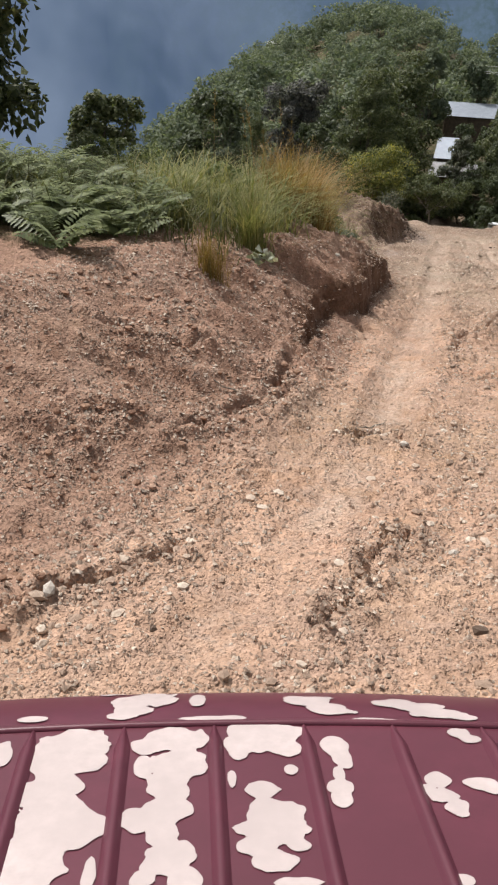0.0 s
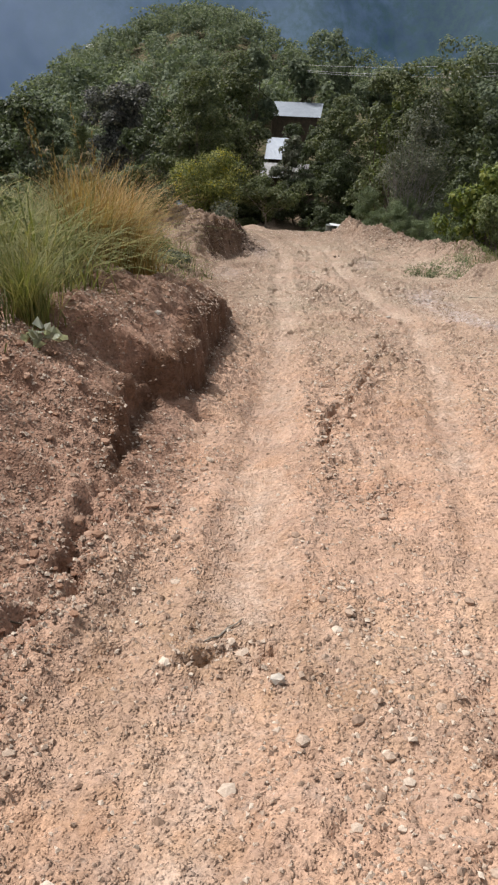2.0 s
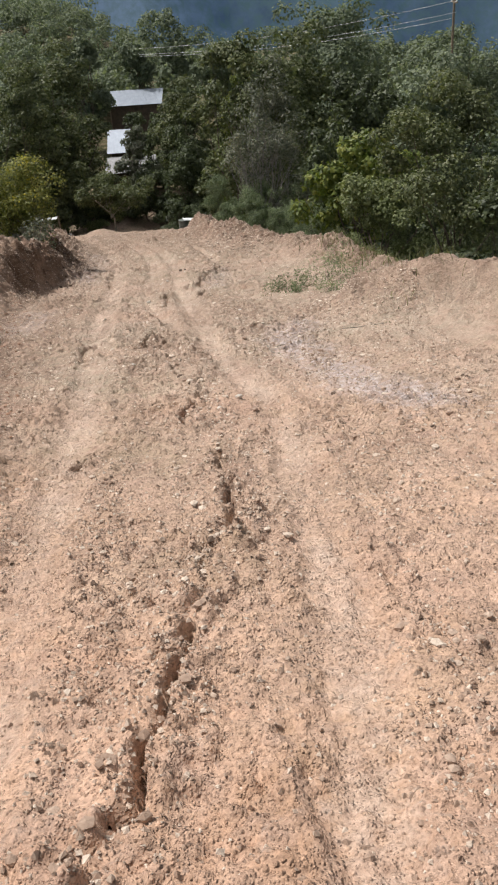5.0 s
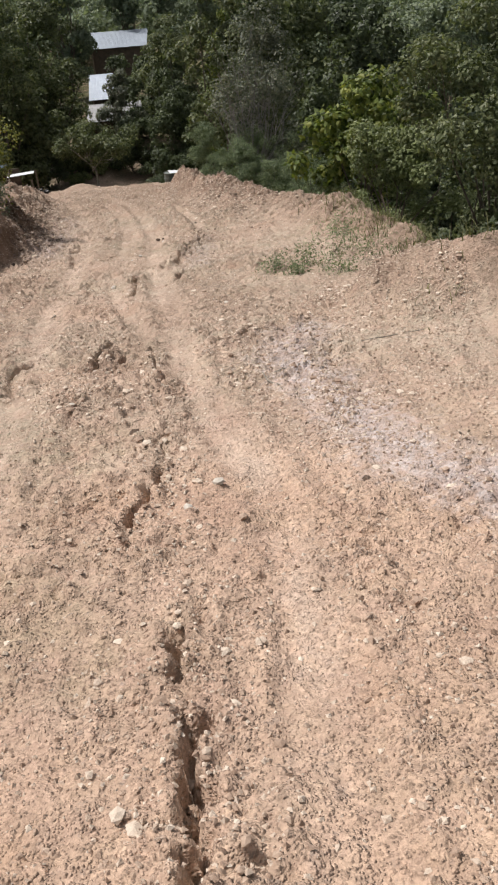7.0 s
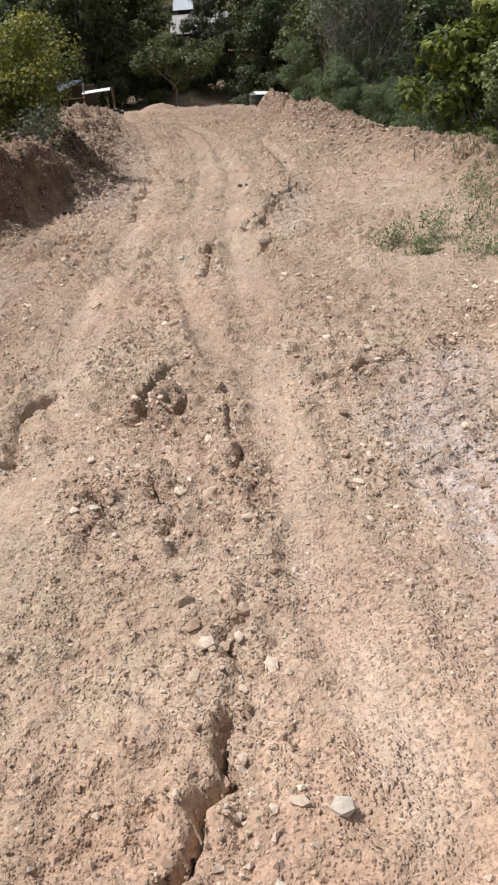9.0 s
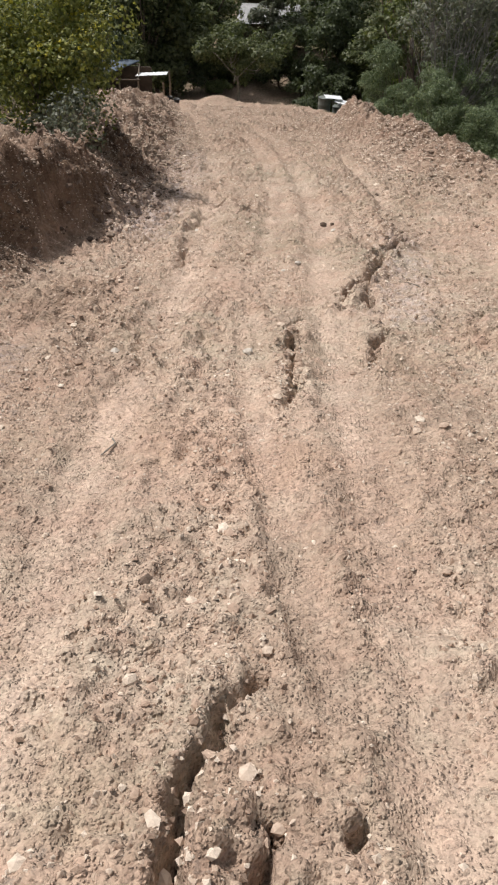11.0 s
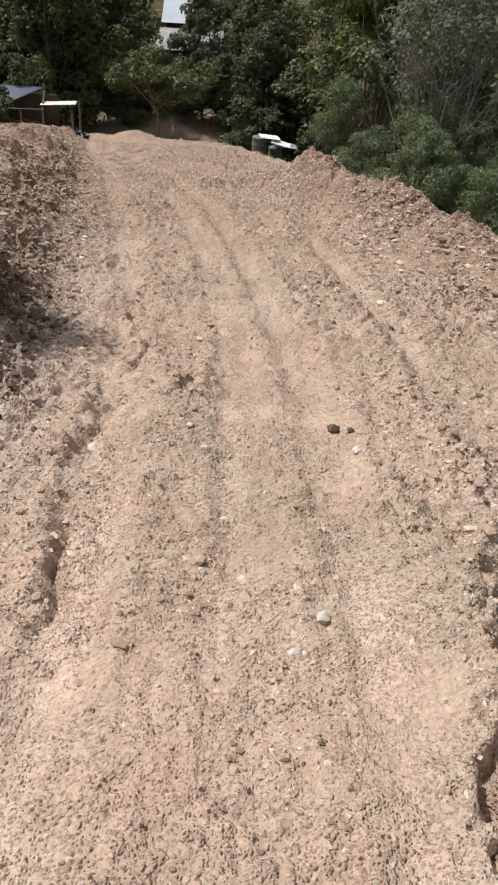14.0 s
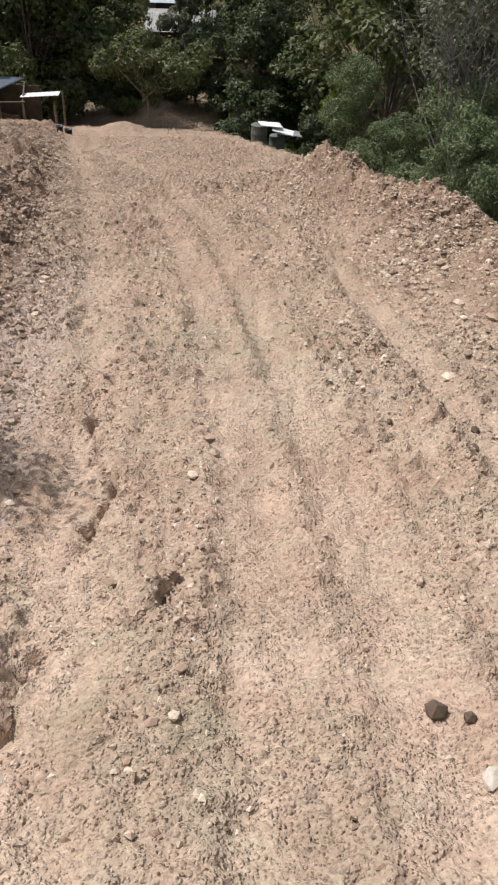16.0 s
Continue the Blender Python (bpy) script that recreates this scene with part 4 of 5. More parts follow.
repeat(KINDS, [(-15.6, 67, 0.5), (-19.5, 61, 0.3), (-12.6, 77.5, 0.60), (-14.2, 83, 0.95), (-10.9, 89, 0.74), (-17.5, 80, 0.6), (-0.6, 86, 0.6), (2.2, 83, 0.8), (4.6, 77, 0.8), (-24, 80, 0.32), (-10.8, 93, 0.50), (-14.5, 97, 0.62), (-0.6, 91, 0.54), (3.0, 88, 0.50), (8, 72, 0.58), (14, 66, 0.58), (17, 84, 0.65), (-27, 92, 0.36), (-18, 108, 0.56), (-33, 104, 0.38),
               (-1, 104, 0.58), (6, 104, 0.65), (14, 102, 0.72), (24, 98, 0.72), (-28, 70, 0.26), (-35, 84, 0.3), (14, 52, 0.50), (20, 60, 0.58), (11, 40, 0.40), (16, 42, 0.43), (-13, 126, 0.56), (-26, 124, 0.42), (5, 124, 0.65), (16, 122, 0.72), (28, 118, 0.72), (-40, 120, 0.4), (-12.4, 86.0, 0.62), (-13.0, 91.5, 0.62)], 81, 0.85, 1.1)
repeat(SCRUB, [(-11, 33, 1.0), (-13, 38, 1.1), (-9, 40, 1.0), (-16, 44, 1.2), (-11, 46, 1.2), (-19, 52, 1.3), (-12, 53, 1.2), (-8.5, 37, 0.8), (-16, 60, 1.3), (-22, 62, 1.4), (-18, 70, 1.4), (-14, 67, 1.2), (-13, 29, 1.0), (-15, 34, 1.1),
               (-8.2, 21, 0.7), (-7.6, 25, 0.7), (-1.8, 76, 1.0), (1.6, 72, 1.1), (3.6, 66, 1.1), (5.2, 42.5, 0.9), (6.4, 40.0, 0.9), (7.5, 36.5, 1.0), (5.0, 46.5, 1.0), (6.5, 46.0, 1.1), (5.6, 52, 1.2), (6.4, 25.4, 0.8), (7.6, 23.0, 0.9),
               (8.6, 27.5, 1.1), (9.0, 31.0, 1.1), (4.4, 34.6, 0.6), (1.6, 57.5, 0.6), (1.9, 67.0, 0.8), (2.0, 71.0, 0.9), (0.2, 79, 1.2), (-1.2, 78, 1.0), (-9.2, 86, 0.9), (-13.0, 84, 1.0),
               (-8.6, 88.5, 1.2), (-6.6, 89.5, 1.2), (-4.6, 88, 1.2), (-3.0, 86, 1.2), (-1.4, 83, 1.2), (-5.4, 92, 1.1), (-10.6, 90, 1.2), (-12.0, 86, 1.3), (-0.5, 80.5, 1.1), (0.8, 77, 1.1), (-14.5, 80, 1.3), (-15.5, 76, 1.2), (-13.8, 74, 1.0), (1.2, 74, 1.0), (-8.8, 94, 1.1), (-3.2, 92, 1.2), (0.6, 87, 1.3), (2.8, 79, 1.3), (4.6, 70, 1.3), (6.2, 60, 1.3), (8.0, 55, 1.3), (5.0, 62, 1.2), (9.5, 45, 1.3), (11, 62, 1.5), (13, 73, 1.6), (9, 66, 1.4), (-4.3, 96.5, 1.4), (-3.2, 100, 1.5), (-4.6, 103, 1.5), (-6.0, 105, 1.4)], 82, 0.8, 1.15)


def far_woods():
    """Crowns of the wood that runs on along the spur and over the slopes."""
    rng = np.random.default_rng(90)
    parts_v, parts_f, base = [], [], 0
    for n_tree in range(1040):
        if n_tree < 170:
            y = rng.uniform(24, 120)
            x = -13 - 0.12 * y - 45 * rng.random() ** 1.6
        else:
            y = 114 + 420 * rng.random() ** 1.3
            x = math.tan(rng.uniform(-0.40, 0.36)) * y
            if 660 < n_tree <= 880:
                x, y = rng.uniform(9, 48), rng.uniform(62, 150)
            elif n_tree > 500:
                x, y = rng.uniform(-66, -8), rng.uniform(116, 230)
            if abs(x + 0.06 * y) < 5 and y < 130:
                continue
        r = rng.uniform(1.3, 2.6) if n_tree < 170 else rng.uniform(1.8, 4.6)
        if 500 < n_tree <= 660 or n_tree > 880:
            r *= 0.78
        z = z_far(x, y)
        n = int(300 * min(1.2, (150 / max(y, 90)) ** 0.7))
        k = rng.normal(size=(16, 3))
        k /= np.linalg.norm(k, axis=1, keepdims=True)
        k = k * r * rng.uniform(0.35, 0.85, (16, 1)) * (1, 1, 0.75)
        at, way, face = clump_leaves(rng, k + (x, y, z + r * 0.95), r * rng.uniform(0.22, 0.5, 16), n, 0.2)
        v, f = leaf_arrays(rng, at, way, (0.11 * r + 0.13) * max(1, y / 400), 0.5, face=face)
        parts_v.append(v)
        parts_f.append(f + base)
        base += len(v)
    me = fast_mesh("far_woods", np.concatenate(parts_v), np.concatenate(parts_f))
    tagged(placed("far_woods", me, HAZED_WOOD), "distant green wood covering the ridge", "woods", kind="stuff")


far_woods()


# ---- distance ----
def mountain(name, radius, tall, base, seed, colours, label):
    """A far mountain side round the whole horizon, its haze painted as a blue glow."""
    rng = np.random.default_rng(seed)
    a = np.linspace(0, 2 * np.pi, 361)[:-1]
    v = np.linspace(0, 1, 25)
    ga, gv = np.meshgrid(a, v)
    x0, y0 = np.cos(ga) * 40, np.sin(ga) * 40
    crest = tall * (0.8 + 0.35 * fbm(x0, y0, 0.06, 4, seed))
    fold = fbm(x0 + 3 * gv, y0, 0.25, 4, seed + 3.0)
    r = radius * (1 + 0.30 * gv + 0.10 * fold * (1 - 0.4 * gv))
    p = np.stack([np.cos(ga) * r, 60 + np.sin(ga) * r, base + (crest - base) * gv + 0.05 * tall * fold], -1).reshape(-1, 3)
    n = 360
    idx = np.arange(25 * n).reshape(25, n)
    nxt = np.roll(idx, -1, 1)
    f = np.stack([idx[:-1], nxt[:-1], nxt[1:], idx[1:]], -1).reshape(-1, 4)
    m, nt, s = nodes_of(name)
    pos = nt.nodes.new("ShaderNodeNewGeometry").outputs["Position"]
    split = nt.nodes.new("ShaderNodeSeparateXYZ")
    nt.links.new(pos, split.inputs[0])
    # haze put into the colour, thicker and paler towards -x
    painted_haze = add(nt, "ShaderNodeMapRange", From_Min=-900.0, From_Max=50.0, To_Min=1.0, To_Max=0.0)
    nt.links.new(split.outputs["X"], painted_haze.inputs["Value"])
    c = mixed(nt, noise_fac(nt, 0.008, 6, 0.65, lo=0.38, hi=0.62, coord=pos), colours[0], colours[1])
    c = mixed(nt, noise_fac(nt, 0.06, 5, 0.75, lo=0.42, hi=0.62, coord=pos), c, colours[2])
    c = mixed(nt, painted_haze.outputs[0], c, mixed(nt, noise_fac(nt, 0.004, 3, coord=pos), colours[3], colours[4]))
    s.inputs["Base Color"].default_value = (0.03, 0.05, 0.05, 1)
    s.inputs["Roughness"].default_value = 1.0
    # the slope glows by itself, so the painted haze shows unlit
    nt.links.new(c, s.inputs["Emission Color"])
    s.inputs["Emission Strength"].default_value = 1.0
    ob = placed(name, fast_mesh(name, p, f, smooth=True), m)
    tagged(ob, label, "mountain", kind="structure")


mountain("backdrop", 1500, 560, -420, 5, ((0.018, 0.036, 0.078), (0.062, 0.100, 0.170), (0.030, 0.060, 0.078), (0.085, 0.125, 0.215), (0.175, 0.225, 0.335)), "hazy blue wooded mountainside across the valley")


# ---- stones ----
def lump(rng, rows=1):
    """A small angular stone of twenty faces, flat below."""
    bm = bmesh.new()
    bmesh.ops.create_icosphere(bm, subdivisions=rows, radius=1.0)
    sx, sy, sz = rng.uniform(0.75, 1.25), rng.uniform(0.6, 1.0), rng.uniform(0.6, 0.95)
    for v in bm.verts:
        k = rng.uniform(0.72, 1.15)
        v.co = Vector((v.co.x * sx * k, v.co.y * sy * k, max(v.co.z * sz * k, -0.3)))
    v = np.array([tuple(q.co) for q in bm.verts])
    f = np.array([[q.index for q in g.verts] for g in bm.faces])
    bm.free()
    return v, f


def rubble_weight(x, y):
    """How thickly loose stones lie: least in wheel tracks, most on berms and heaps."""
    w = 0.42 * on_road(x, y) + 0.55 * ramp01((left_foot(y) + 0.4 - x) / 0.4) * ramp01((x - left_foot(y) + 2.6) / 0.4)
    for line, wide in TRACKS:
        w = w * (1 - 0.84 * np.exp(-((near_line(x, y, line, 1.2)[0] / (1.25 * wide)) ** 2)))
    w = w + 1.3 * np.exp(-(((near_line(x, y, RIDGE_B, 3.5)[0] - 0.7) / 0.9) ** 2)) * ramp01((y - 30) / 8)
    w = w + 0.9 * np.exp(-((near_line(x, y, RIDGE_A, 3.5)[0] / 0.8) ** 2))
    w = w + 0.9 * ramp01((left_foot(y) + 0.5 - x) / 0.5) * ramp01((y - 26) / 2)
    w = w + 0.8 * np.exp(-((near_line(x, y, [(-3.3, 31.0), (-3.6, 36.0), (-4.2, 41.0), (-5.2, 46.0), (-6.6, 52.0), (-8.4, 60.0)])[0] / 0.7) ** 2))
    w = w + 0.6 * np.exp(-((near_line(x, y, [(2.5, 16.4), (2.0, 17.4), (1.65, 19.2), (1.35, 20.6)])[0] / 0.4) ** 2))
    for line, wide, _ in CRACKS:
        w = w + 0.45 * np.exp(-((near_line(x, y, line, 0.6)[0] / 0.16) ** 2))
    w = w + 1.1 * np.exp(-((near_line(x, y, WINDROW, 0.6)[0] / 0.15) ** 2))
    return w * (0.25 + 0.75 * ramp01(0.5 + 1.1 * fbm(x, y, 1.2, 3, 21.0) + 1.2 * fbm(x, y * 0.12, 3.0, 2, 28.0)))


def scatter(rng, count, power=1.0):
    out = np.zeros((0, 2))
    while len(out) < count:
        y = 1.6 + 61 * rng.random(60000) ** 1.4
        x = rng.uniform(-4.6 - np.clip(12 - y, 0, 1.5) - 1.2 * (y > 27), 3.6, 60000) - np.clip(y - 38, 0, None) * rng.uniform(0.0, 0.3, 60000)
        keep = rng.random(60000) < np.clip(rubble_weight(x, y), 0, 1.6) ** power / 1.6
        out = np.concatenate([out, np.c_[x, y][keep]])
    return out[:count]


def pebbles(count=320000):
    """Loose gravel over the road and banks."""
    rng = np.random.default_rng(7)
    shapes = []
    for _ in range(10):
        d = rng.normal(size=(5, 3)) * 0.25 + np.array([[1, 0, 0], [-1, 0, 0], [0, 1, 0], [0, -1, 0], [0, 0, 0.78]])
        shapes.append(d)
    tri = np.array([[0, 2, 4], [2, 1, 4], [1, 3, 4], [3, 0, 4]])
    xy = scatter(rng, count)
    z = height(xy[:, 0], xy[:, 1])
    size = (0.0065 + 0.0115 * rng.random(count) ** 2.4) * (1 + 0.6 * ramp01((xy[:, 1] - 30) / 14))
    a = rng.uniform(0, 2 * np.pi, count)
    s = np.array(shapes)[rng.integers(0, 10, count)] * size[:, None, None] * rng.uniform(0.7, 1.3, (count, 1, 3))
    c, n = np.cos(a)[:, None], np.sin(a)[:, None]
    v = np.stack([s[:, :, 0] * c - s[:, :, 1] * n, s[:, :, 0] * n + s[:, :, 1] * c, s[:, :, 2]], -1)
    v = v + np.c_[xy, z + size * 0.12][:, None, :]
    f = (np.arange(count)[:, None, None] * 5 + tri[None]).reshape(-1, 3)
    tagged(placed("gravel", fast_mesh("gravel", v.reshape(-1, 3), f), STONE), "loose tan gravel and crumbled clods on the road", "gravel", kind="stuff")


def clod_heaps(count=22000):
    """Fist-sized broken clods and stones on the berms and in the ruts, and clay clods on the cut bank."""
    rng = np.random.default_rng(8)
    shapes = [lump(rng) for _ in range(12)]
    xy = scatter(rng, count, 1.8)
    z = height(xy[:, 0], xy[:, 1])
    heaps = {"rubble": ([], [], STONE, "broken clods and stones heaped along the road"), "clods": ([], [], CLOD, "reddish clay clods crumbled on the cut bank"), "heap": ([], [], EARTH, "brown earth clods heaped beside the road"), "mound": ([], [], PEAT, "dark earth lumps on the broken mound")}
    for (x, y), h in zip(xy, z):
        v, f = shapes[int(rng.integers(12))]
        bank = x < left_foot(y) + 0.25
        s = 0.013 + 0.036 * rng.random() ** 3
        s *= 1 + 0.6 * (x < left_foot(y) + 0.3 and y > 30) + 0.6 * (y > 34 and x > 0.4)
        a = rng.uniform(0, 2 * math.pi)
        c, n = math.cos(a), math.sin(a)
        w = v * (s, s, 0.75 * s)
        vs, fs = heaps["mound" if bank and 28 < y < 35.8 else "heap" if (bank or x > 0.4 and rng.random() < 0.7) and y > 28 else "clods" if bank else "rubble"][:2]
        fs.append(f + len(vs) * len(v))
        vs.append(np.c_[w[:, 0] * c - w[:, 1] * n + x, w[:, 0] * n + w[:, 1] * c + y, w[:, 2] + h + 0.05 * s])
    for name, (vs, fs, mat, label) in heaps.items():
        tagged(placed(name, fast_mesh(name, np.concatenate(vs), np.concatenate(fs)), mat), label, "rubble", kind="stuff")


def stones(count=60):
    """Single larger stones lying on the dirt: dark clods, pale slabs and tan stones."""
    rng = np.random.default_rng(9)
    kinds = {}
    for kind, material in (("tan", STONE), ("dark", DARK_STONE), ("pale", PALE_STONE)):
        kinds[kind] = []
        for _ in range(6):
            v, f = lump(rng)
            me = fast_mesh("stone", v * (1, 1, 0.75 if kind == "pale" else 1), f)
            me.materials.append(material)
            kinds[kind].append(me)
    labels = {"tan": "angular tan stone lying on the dirt road", "dark": "dark brown clod lying on the dirt road", "pale": "pale grey flat stone lying on the dirt road"}
    dark = [(-0.43, 32.0, 0.06), (-0.30, 31.94, 0.04), (-0.12, 18.56, 0.055), (0.17, 18.53, 0.05), (1.6, 17.1, 0.04), (0.36, 34.67, 0.06), (-0.17, 35.12, 0.05), (0.46, 35.03, 0.05), (-1.14, 22.78, 0.05), (-1.43, 2.9, 0.035), (0.2, 3.44, 0.05), (0.22, 13.38, 0.045)]
    pale = [(-2.23, 31.61, 0.09), (-0.28, 31.64, 0.06), (-0.69, 29.47, 0.06), (-0.84, 29.22, 0.05), (0.57, 17.3, 0.05), (0.35, 16.98, 0.05), (0.88, 23.85, 0.06), (-0.79, 19.57, 0.05), (-2.06, 2.96, 0.055), (0.0, 4.3, 0.04), (-0.98, 26.37, 0.06), (-2.14, 26.24, 0.07), (2.56, 39.2, 0.13), (-0.53, 6.12, 0.05), (-2.1, 10.93, 0.06)]
    spots = [("dark", *p) for p in dark] + [("pale", *p) for p in pale]
    spots += [("tan", -2.25 + 0.075 * k, 2.66 + 0.13 * k, 0.03 + 0.012 * (k % 3)) for k in range(9)]
    spots += [("tan", x, y, 0.025 + 0.04 * rng.random() ** 2) for x, y in scatter(rng, count, 2.2)]
    for kind, x, y, s in spots:
        ob = new("stone", kinds[kind][int(rng.integers(6))])
        ob.matrix_world = pose(x, y, z_at(x, y) + 0.12 * s, rng.uniform(-14, 14), rng.uniform(-14, 14), rng.uniform(0, 360))
        ob.scale = (s, s, s)
        tagged(ob, labels[kind], "stone", "stones on the road")


pebbles()
clod_heaps()
stones()


# ---- houses, shed, drums, wires ----
METAL = plain("galvanised_sheet", (0.29, 0.325, 0.38), 0.5, 0.3, 0.12, 1.5, 0.1)
RUST = plain("weathered_sheet", (0.27, 0.27, 0.275), 0.6, 0.3, 0.35, 2.0, 0.2)
PLANK = plain("dark_planks", (0.10, 0.075, 0.055), 0.85, 0, 0.35, 3.0, 0.5)
POST = plain("grey_timber", (0.22, 0.17, 0.12), 0.85, 0, 0.3, 6.0, 0.5)
TARP = plain("blue_grey_tarpaulin", (0.060, 0.084, 0.122), 0.6, 0, 0.25, 2.0, 0.2)
DRUM = plain("grey_green_drum", (0.13, 0.145, 0.13), 0.55, 0.1, 0.3, 5.0, 0.2)
BOARD = plain("white_board", (0.66, 0.68, 0.70), 0.6, 0, 0.12, 3.0, 0.1)
STEEL = plain("painted_steel", (0.30, 0.29, 0.28), 0.5, 0.4, 0.2, 6.0, 0.1)
WIRE = plain("bare_cable", (0.42, 0.42, 0.43), 0.5, 0.5, 0.1, 1.0, 0.0)


def sheet(wide, deep, drop, waves, thick=0.02):
    """A corrugated sheet, falling by drop towards -y."""
    bm = bmesh.new()
    n = waves * 6
    rows = []
    for z in (0, -thick):
        for s in (0, 1):
            rows.append([bm.verts.new((-wide / 2 + wide * k / n, -deep / 2 + deep * s, drop * (s - 0.5) + z + 0.007 * math.sin(2 * math.pi * k * waves / n))) for k in range(n + 1)])
    for k in range(n):
        bm.faces.new((rows[0][k], rows[0][k + 1], rows[1][k + 1], rows[1][k]))
        bm.faces.new((rows[2][k + 1], rows[2][k], rows[3][k], rows[3][k + 1]))
        bm.faces.new((rows[0][k + 1], rows[0][k], rows[2][k], rows[2][k + 1]))
        bm.faces.new((rows[1][k], rows[1][k + 1], rows[3][k + 1], rows[3][k]))
    for k in (0, n):
        bm.faces.new((rows[0][k], rows[1][k], rows[3][k], rows[2][k]))
    return bm


def house(label, x, y, eave, wide, deep, drop, wall_mat, roof_mat, turn=0.0, windows=True):
    """A plank house under one slope of sheet metal."""
    root = new("house")
    ground = z_far(x, y)
    root.matrix_world = pose(x, y, ground, 0, 0, turn)
    tagged(root, label, "house")
    e = eave - ground
    body = bmesh.new()
    box(body, -wide / 2 + 0.25, wide / 2 - 0.25, -deep / 2 + 0.3, deep / 2 - 0.3, -0.6, e - 0.05, 0.02)
    part("wall", body, wall_mat, root, "dark plank wall")
    roof = part("roof", sheet(wide, deep, drop, int(wide * 7)), roof_mat, root, "corrugated sheet metal roof")
    roof.location.z = e + drop / 2
    for k in (-1, 1):
        bm = bmesh.new()
        box(bm, k * (wide / 2 - 0.35) - 0.06, k * (wide / 2 - 0.35) + 0.06, -deep / 2 + 0.06, -deep / 2 + 0.18, -0.6, e + 0.02, 0.008)
        part("post", bm, POST, root)
    if windows:
        for k in (-0.22, 0.24):
            bm = bmesh.new()
            box(bm, k * wide - 0.4, k * wide + 0.4, -deep / 2 + 0.27, -deep / 2 + 0.31, e - 1.5, e - 0.6, 0.01)
            part("window", bm, PLANK, root, "dark shuttered window")
    return root


house("plank house under a pale corrugated metal roof", -6.6, 119.0, -13.6, 6.4, 4.4, 1.15, PLANK, METAL, -2)
house("low house with a white sheet roof among trees", -7.5, 100.0, -15.5, 2.3, 3.2, 1.7, PLANK, METAL, 0)
house("lean-to under weathered sheets beside the house", -6.4, 97.2, -16.95, 5.0, 2.2, 1.1, PLANK, RUST, 0, windows=False)

house("tiny white-roofed house on the far ridge", -58.0, 212.0, float(z_far(-58.0, 212.0)) + 3.0, 2.2, 2.4, 0.6, BOARD, BOARD, 8, windows=False)


def shed():
    root = new("shed")
    root.location = (-12.2, 72.0, z_far(-12.0, 72.0) - 0.45)
    tagged(root, "open plank shed with a blue tarpaulin and a pale roof sheet", "shed")
    g = root.location.z
    for k, (x, y, top) in enumerate([(-2.3, -1.0, 1.44), (-0.6, -1.0, 1.48), (0.5, -1.0, 1.5), (1.95, -1.0, 1.45), (-2.3, 1.0, 1.9), (1.95, 1.0, 1.58)]):
        v, f = tubes([[((x, y, -0.4), 0.06), ((x + 0.02, y, top * 0.5), 0.055), ((x, y, top), 0.05)]], 8)
        placed("post", fast_mesh("post", v, f, smooth=True), POST, root)
    bm = bmesh.new()
    box(bm, -2.4, 0.9, 0.9, 0.98, -0.3, 1.78, 0.01)
    part("back_wall", bm, PLANK, root, "dark plank wall")
    for k in range(9):
        bm = bmesh.new()
        box(bm, -2.4 + 0.3 * k, -2.13 + 0.3 * k, -0.98, -0.94, -0.3, 0.95 + 0.05 * math.sin(k * 2.3), 0.006)
        part("plank", bm, PLANK, root)
    r = part("roof_sheet", sheet(1.75, 1.15, -0.12, 8), BOARD, root, "pale corrugated roof sheet")
    r.location, r.rotation_euler = (1.15, -0.1, 1.66), (0, radians(-3), radians(6))
    for a, b in (((-2.4, -1.02, 1.44), (0.62, -1.02, 1.52)), ((-2.4, 1.0, 1.88), (0.2, 1.0, 1.88)), ((0.5, -1.02, 1.5), (0.2, 1.0, 1.86))):
        v, f = tubes([[(a, 0.05), (b, 0.045)]], 8)
        placed("beam", fast_mesh("beam", v, f, smooth=True), PLANK, root)
    bm = bmesh.new()
    grid = {}
    for i in range(15):
        for j in range(11):
            u, w = i / 14, j / 10
            crease = 0.02 * math.sin(7 * u + 3 * w) + 0.035 * abs((2.3 * u + 1.4 * w) % 1.0 - 0.5)
            grid[i, j] = bm.verts.new((-2.9 + (1.1 + 2.0 * w) * u, -1.35 + 2.6 * w, 1.47 + 0.56 * w - 1.6 * max(0, 0.1 - w) + crease))
    for i in range(14):
        for j in range(10):
            bm.faces.new((grid[i, j], grid[i + 1, j], grid[i + 1, j + 1], grid[i, j + 1]))
    cloth = part("tarpaulin", bm, TARP, root, "blue-grey tarpaulin thrown over the roof", smooth=True)
    cloth.modifiers.new("thick", "SOLIDIFY").thickness = 0.012


shed()


def turned(profile, n=28):
    """A round body: rings of radius and height."""
    v = [(r * math.cos(2 * math.pi * k / n), r * math.sin(2 * math.pi * k / n), z) for r, z in profile for k in range(n)]
    f = [(k * n + i, k * n + (i + 1) % n, (k + 1) * n + (i + 1) % n, (k + 1) * n + i) for k in range(len(profile) - 1) for i in range(n)]
    return v, f


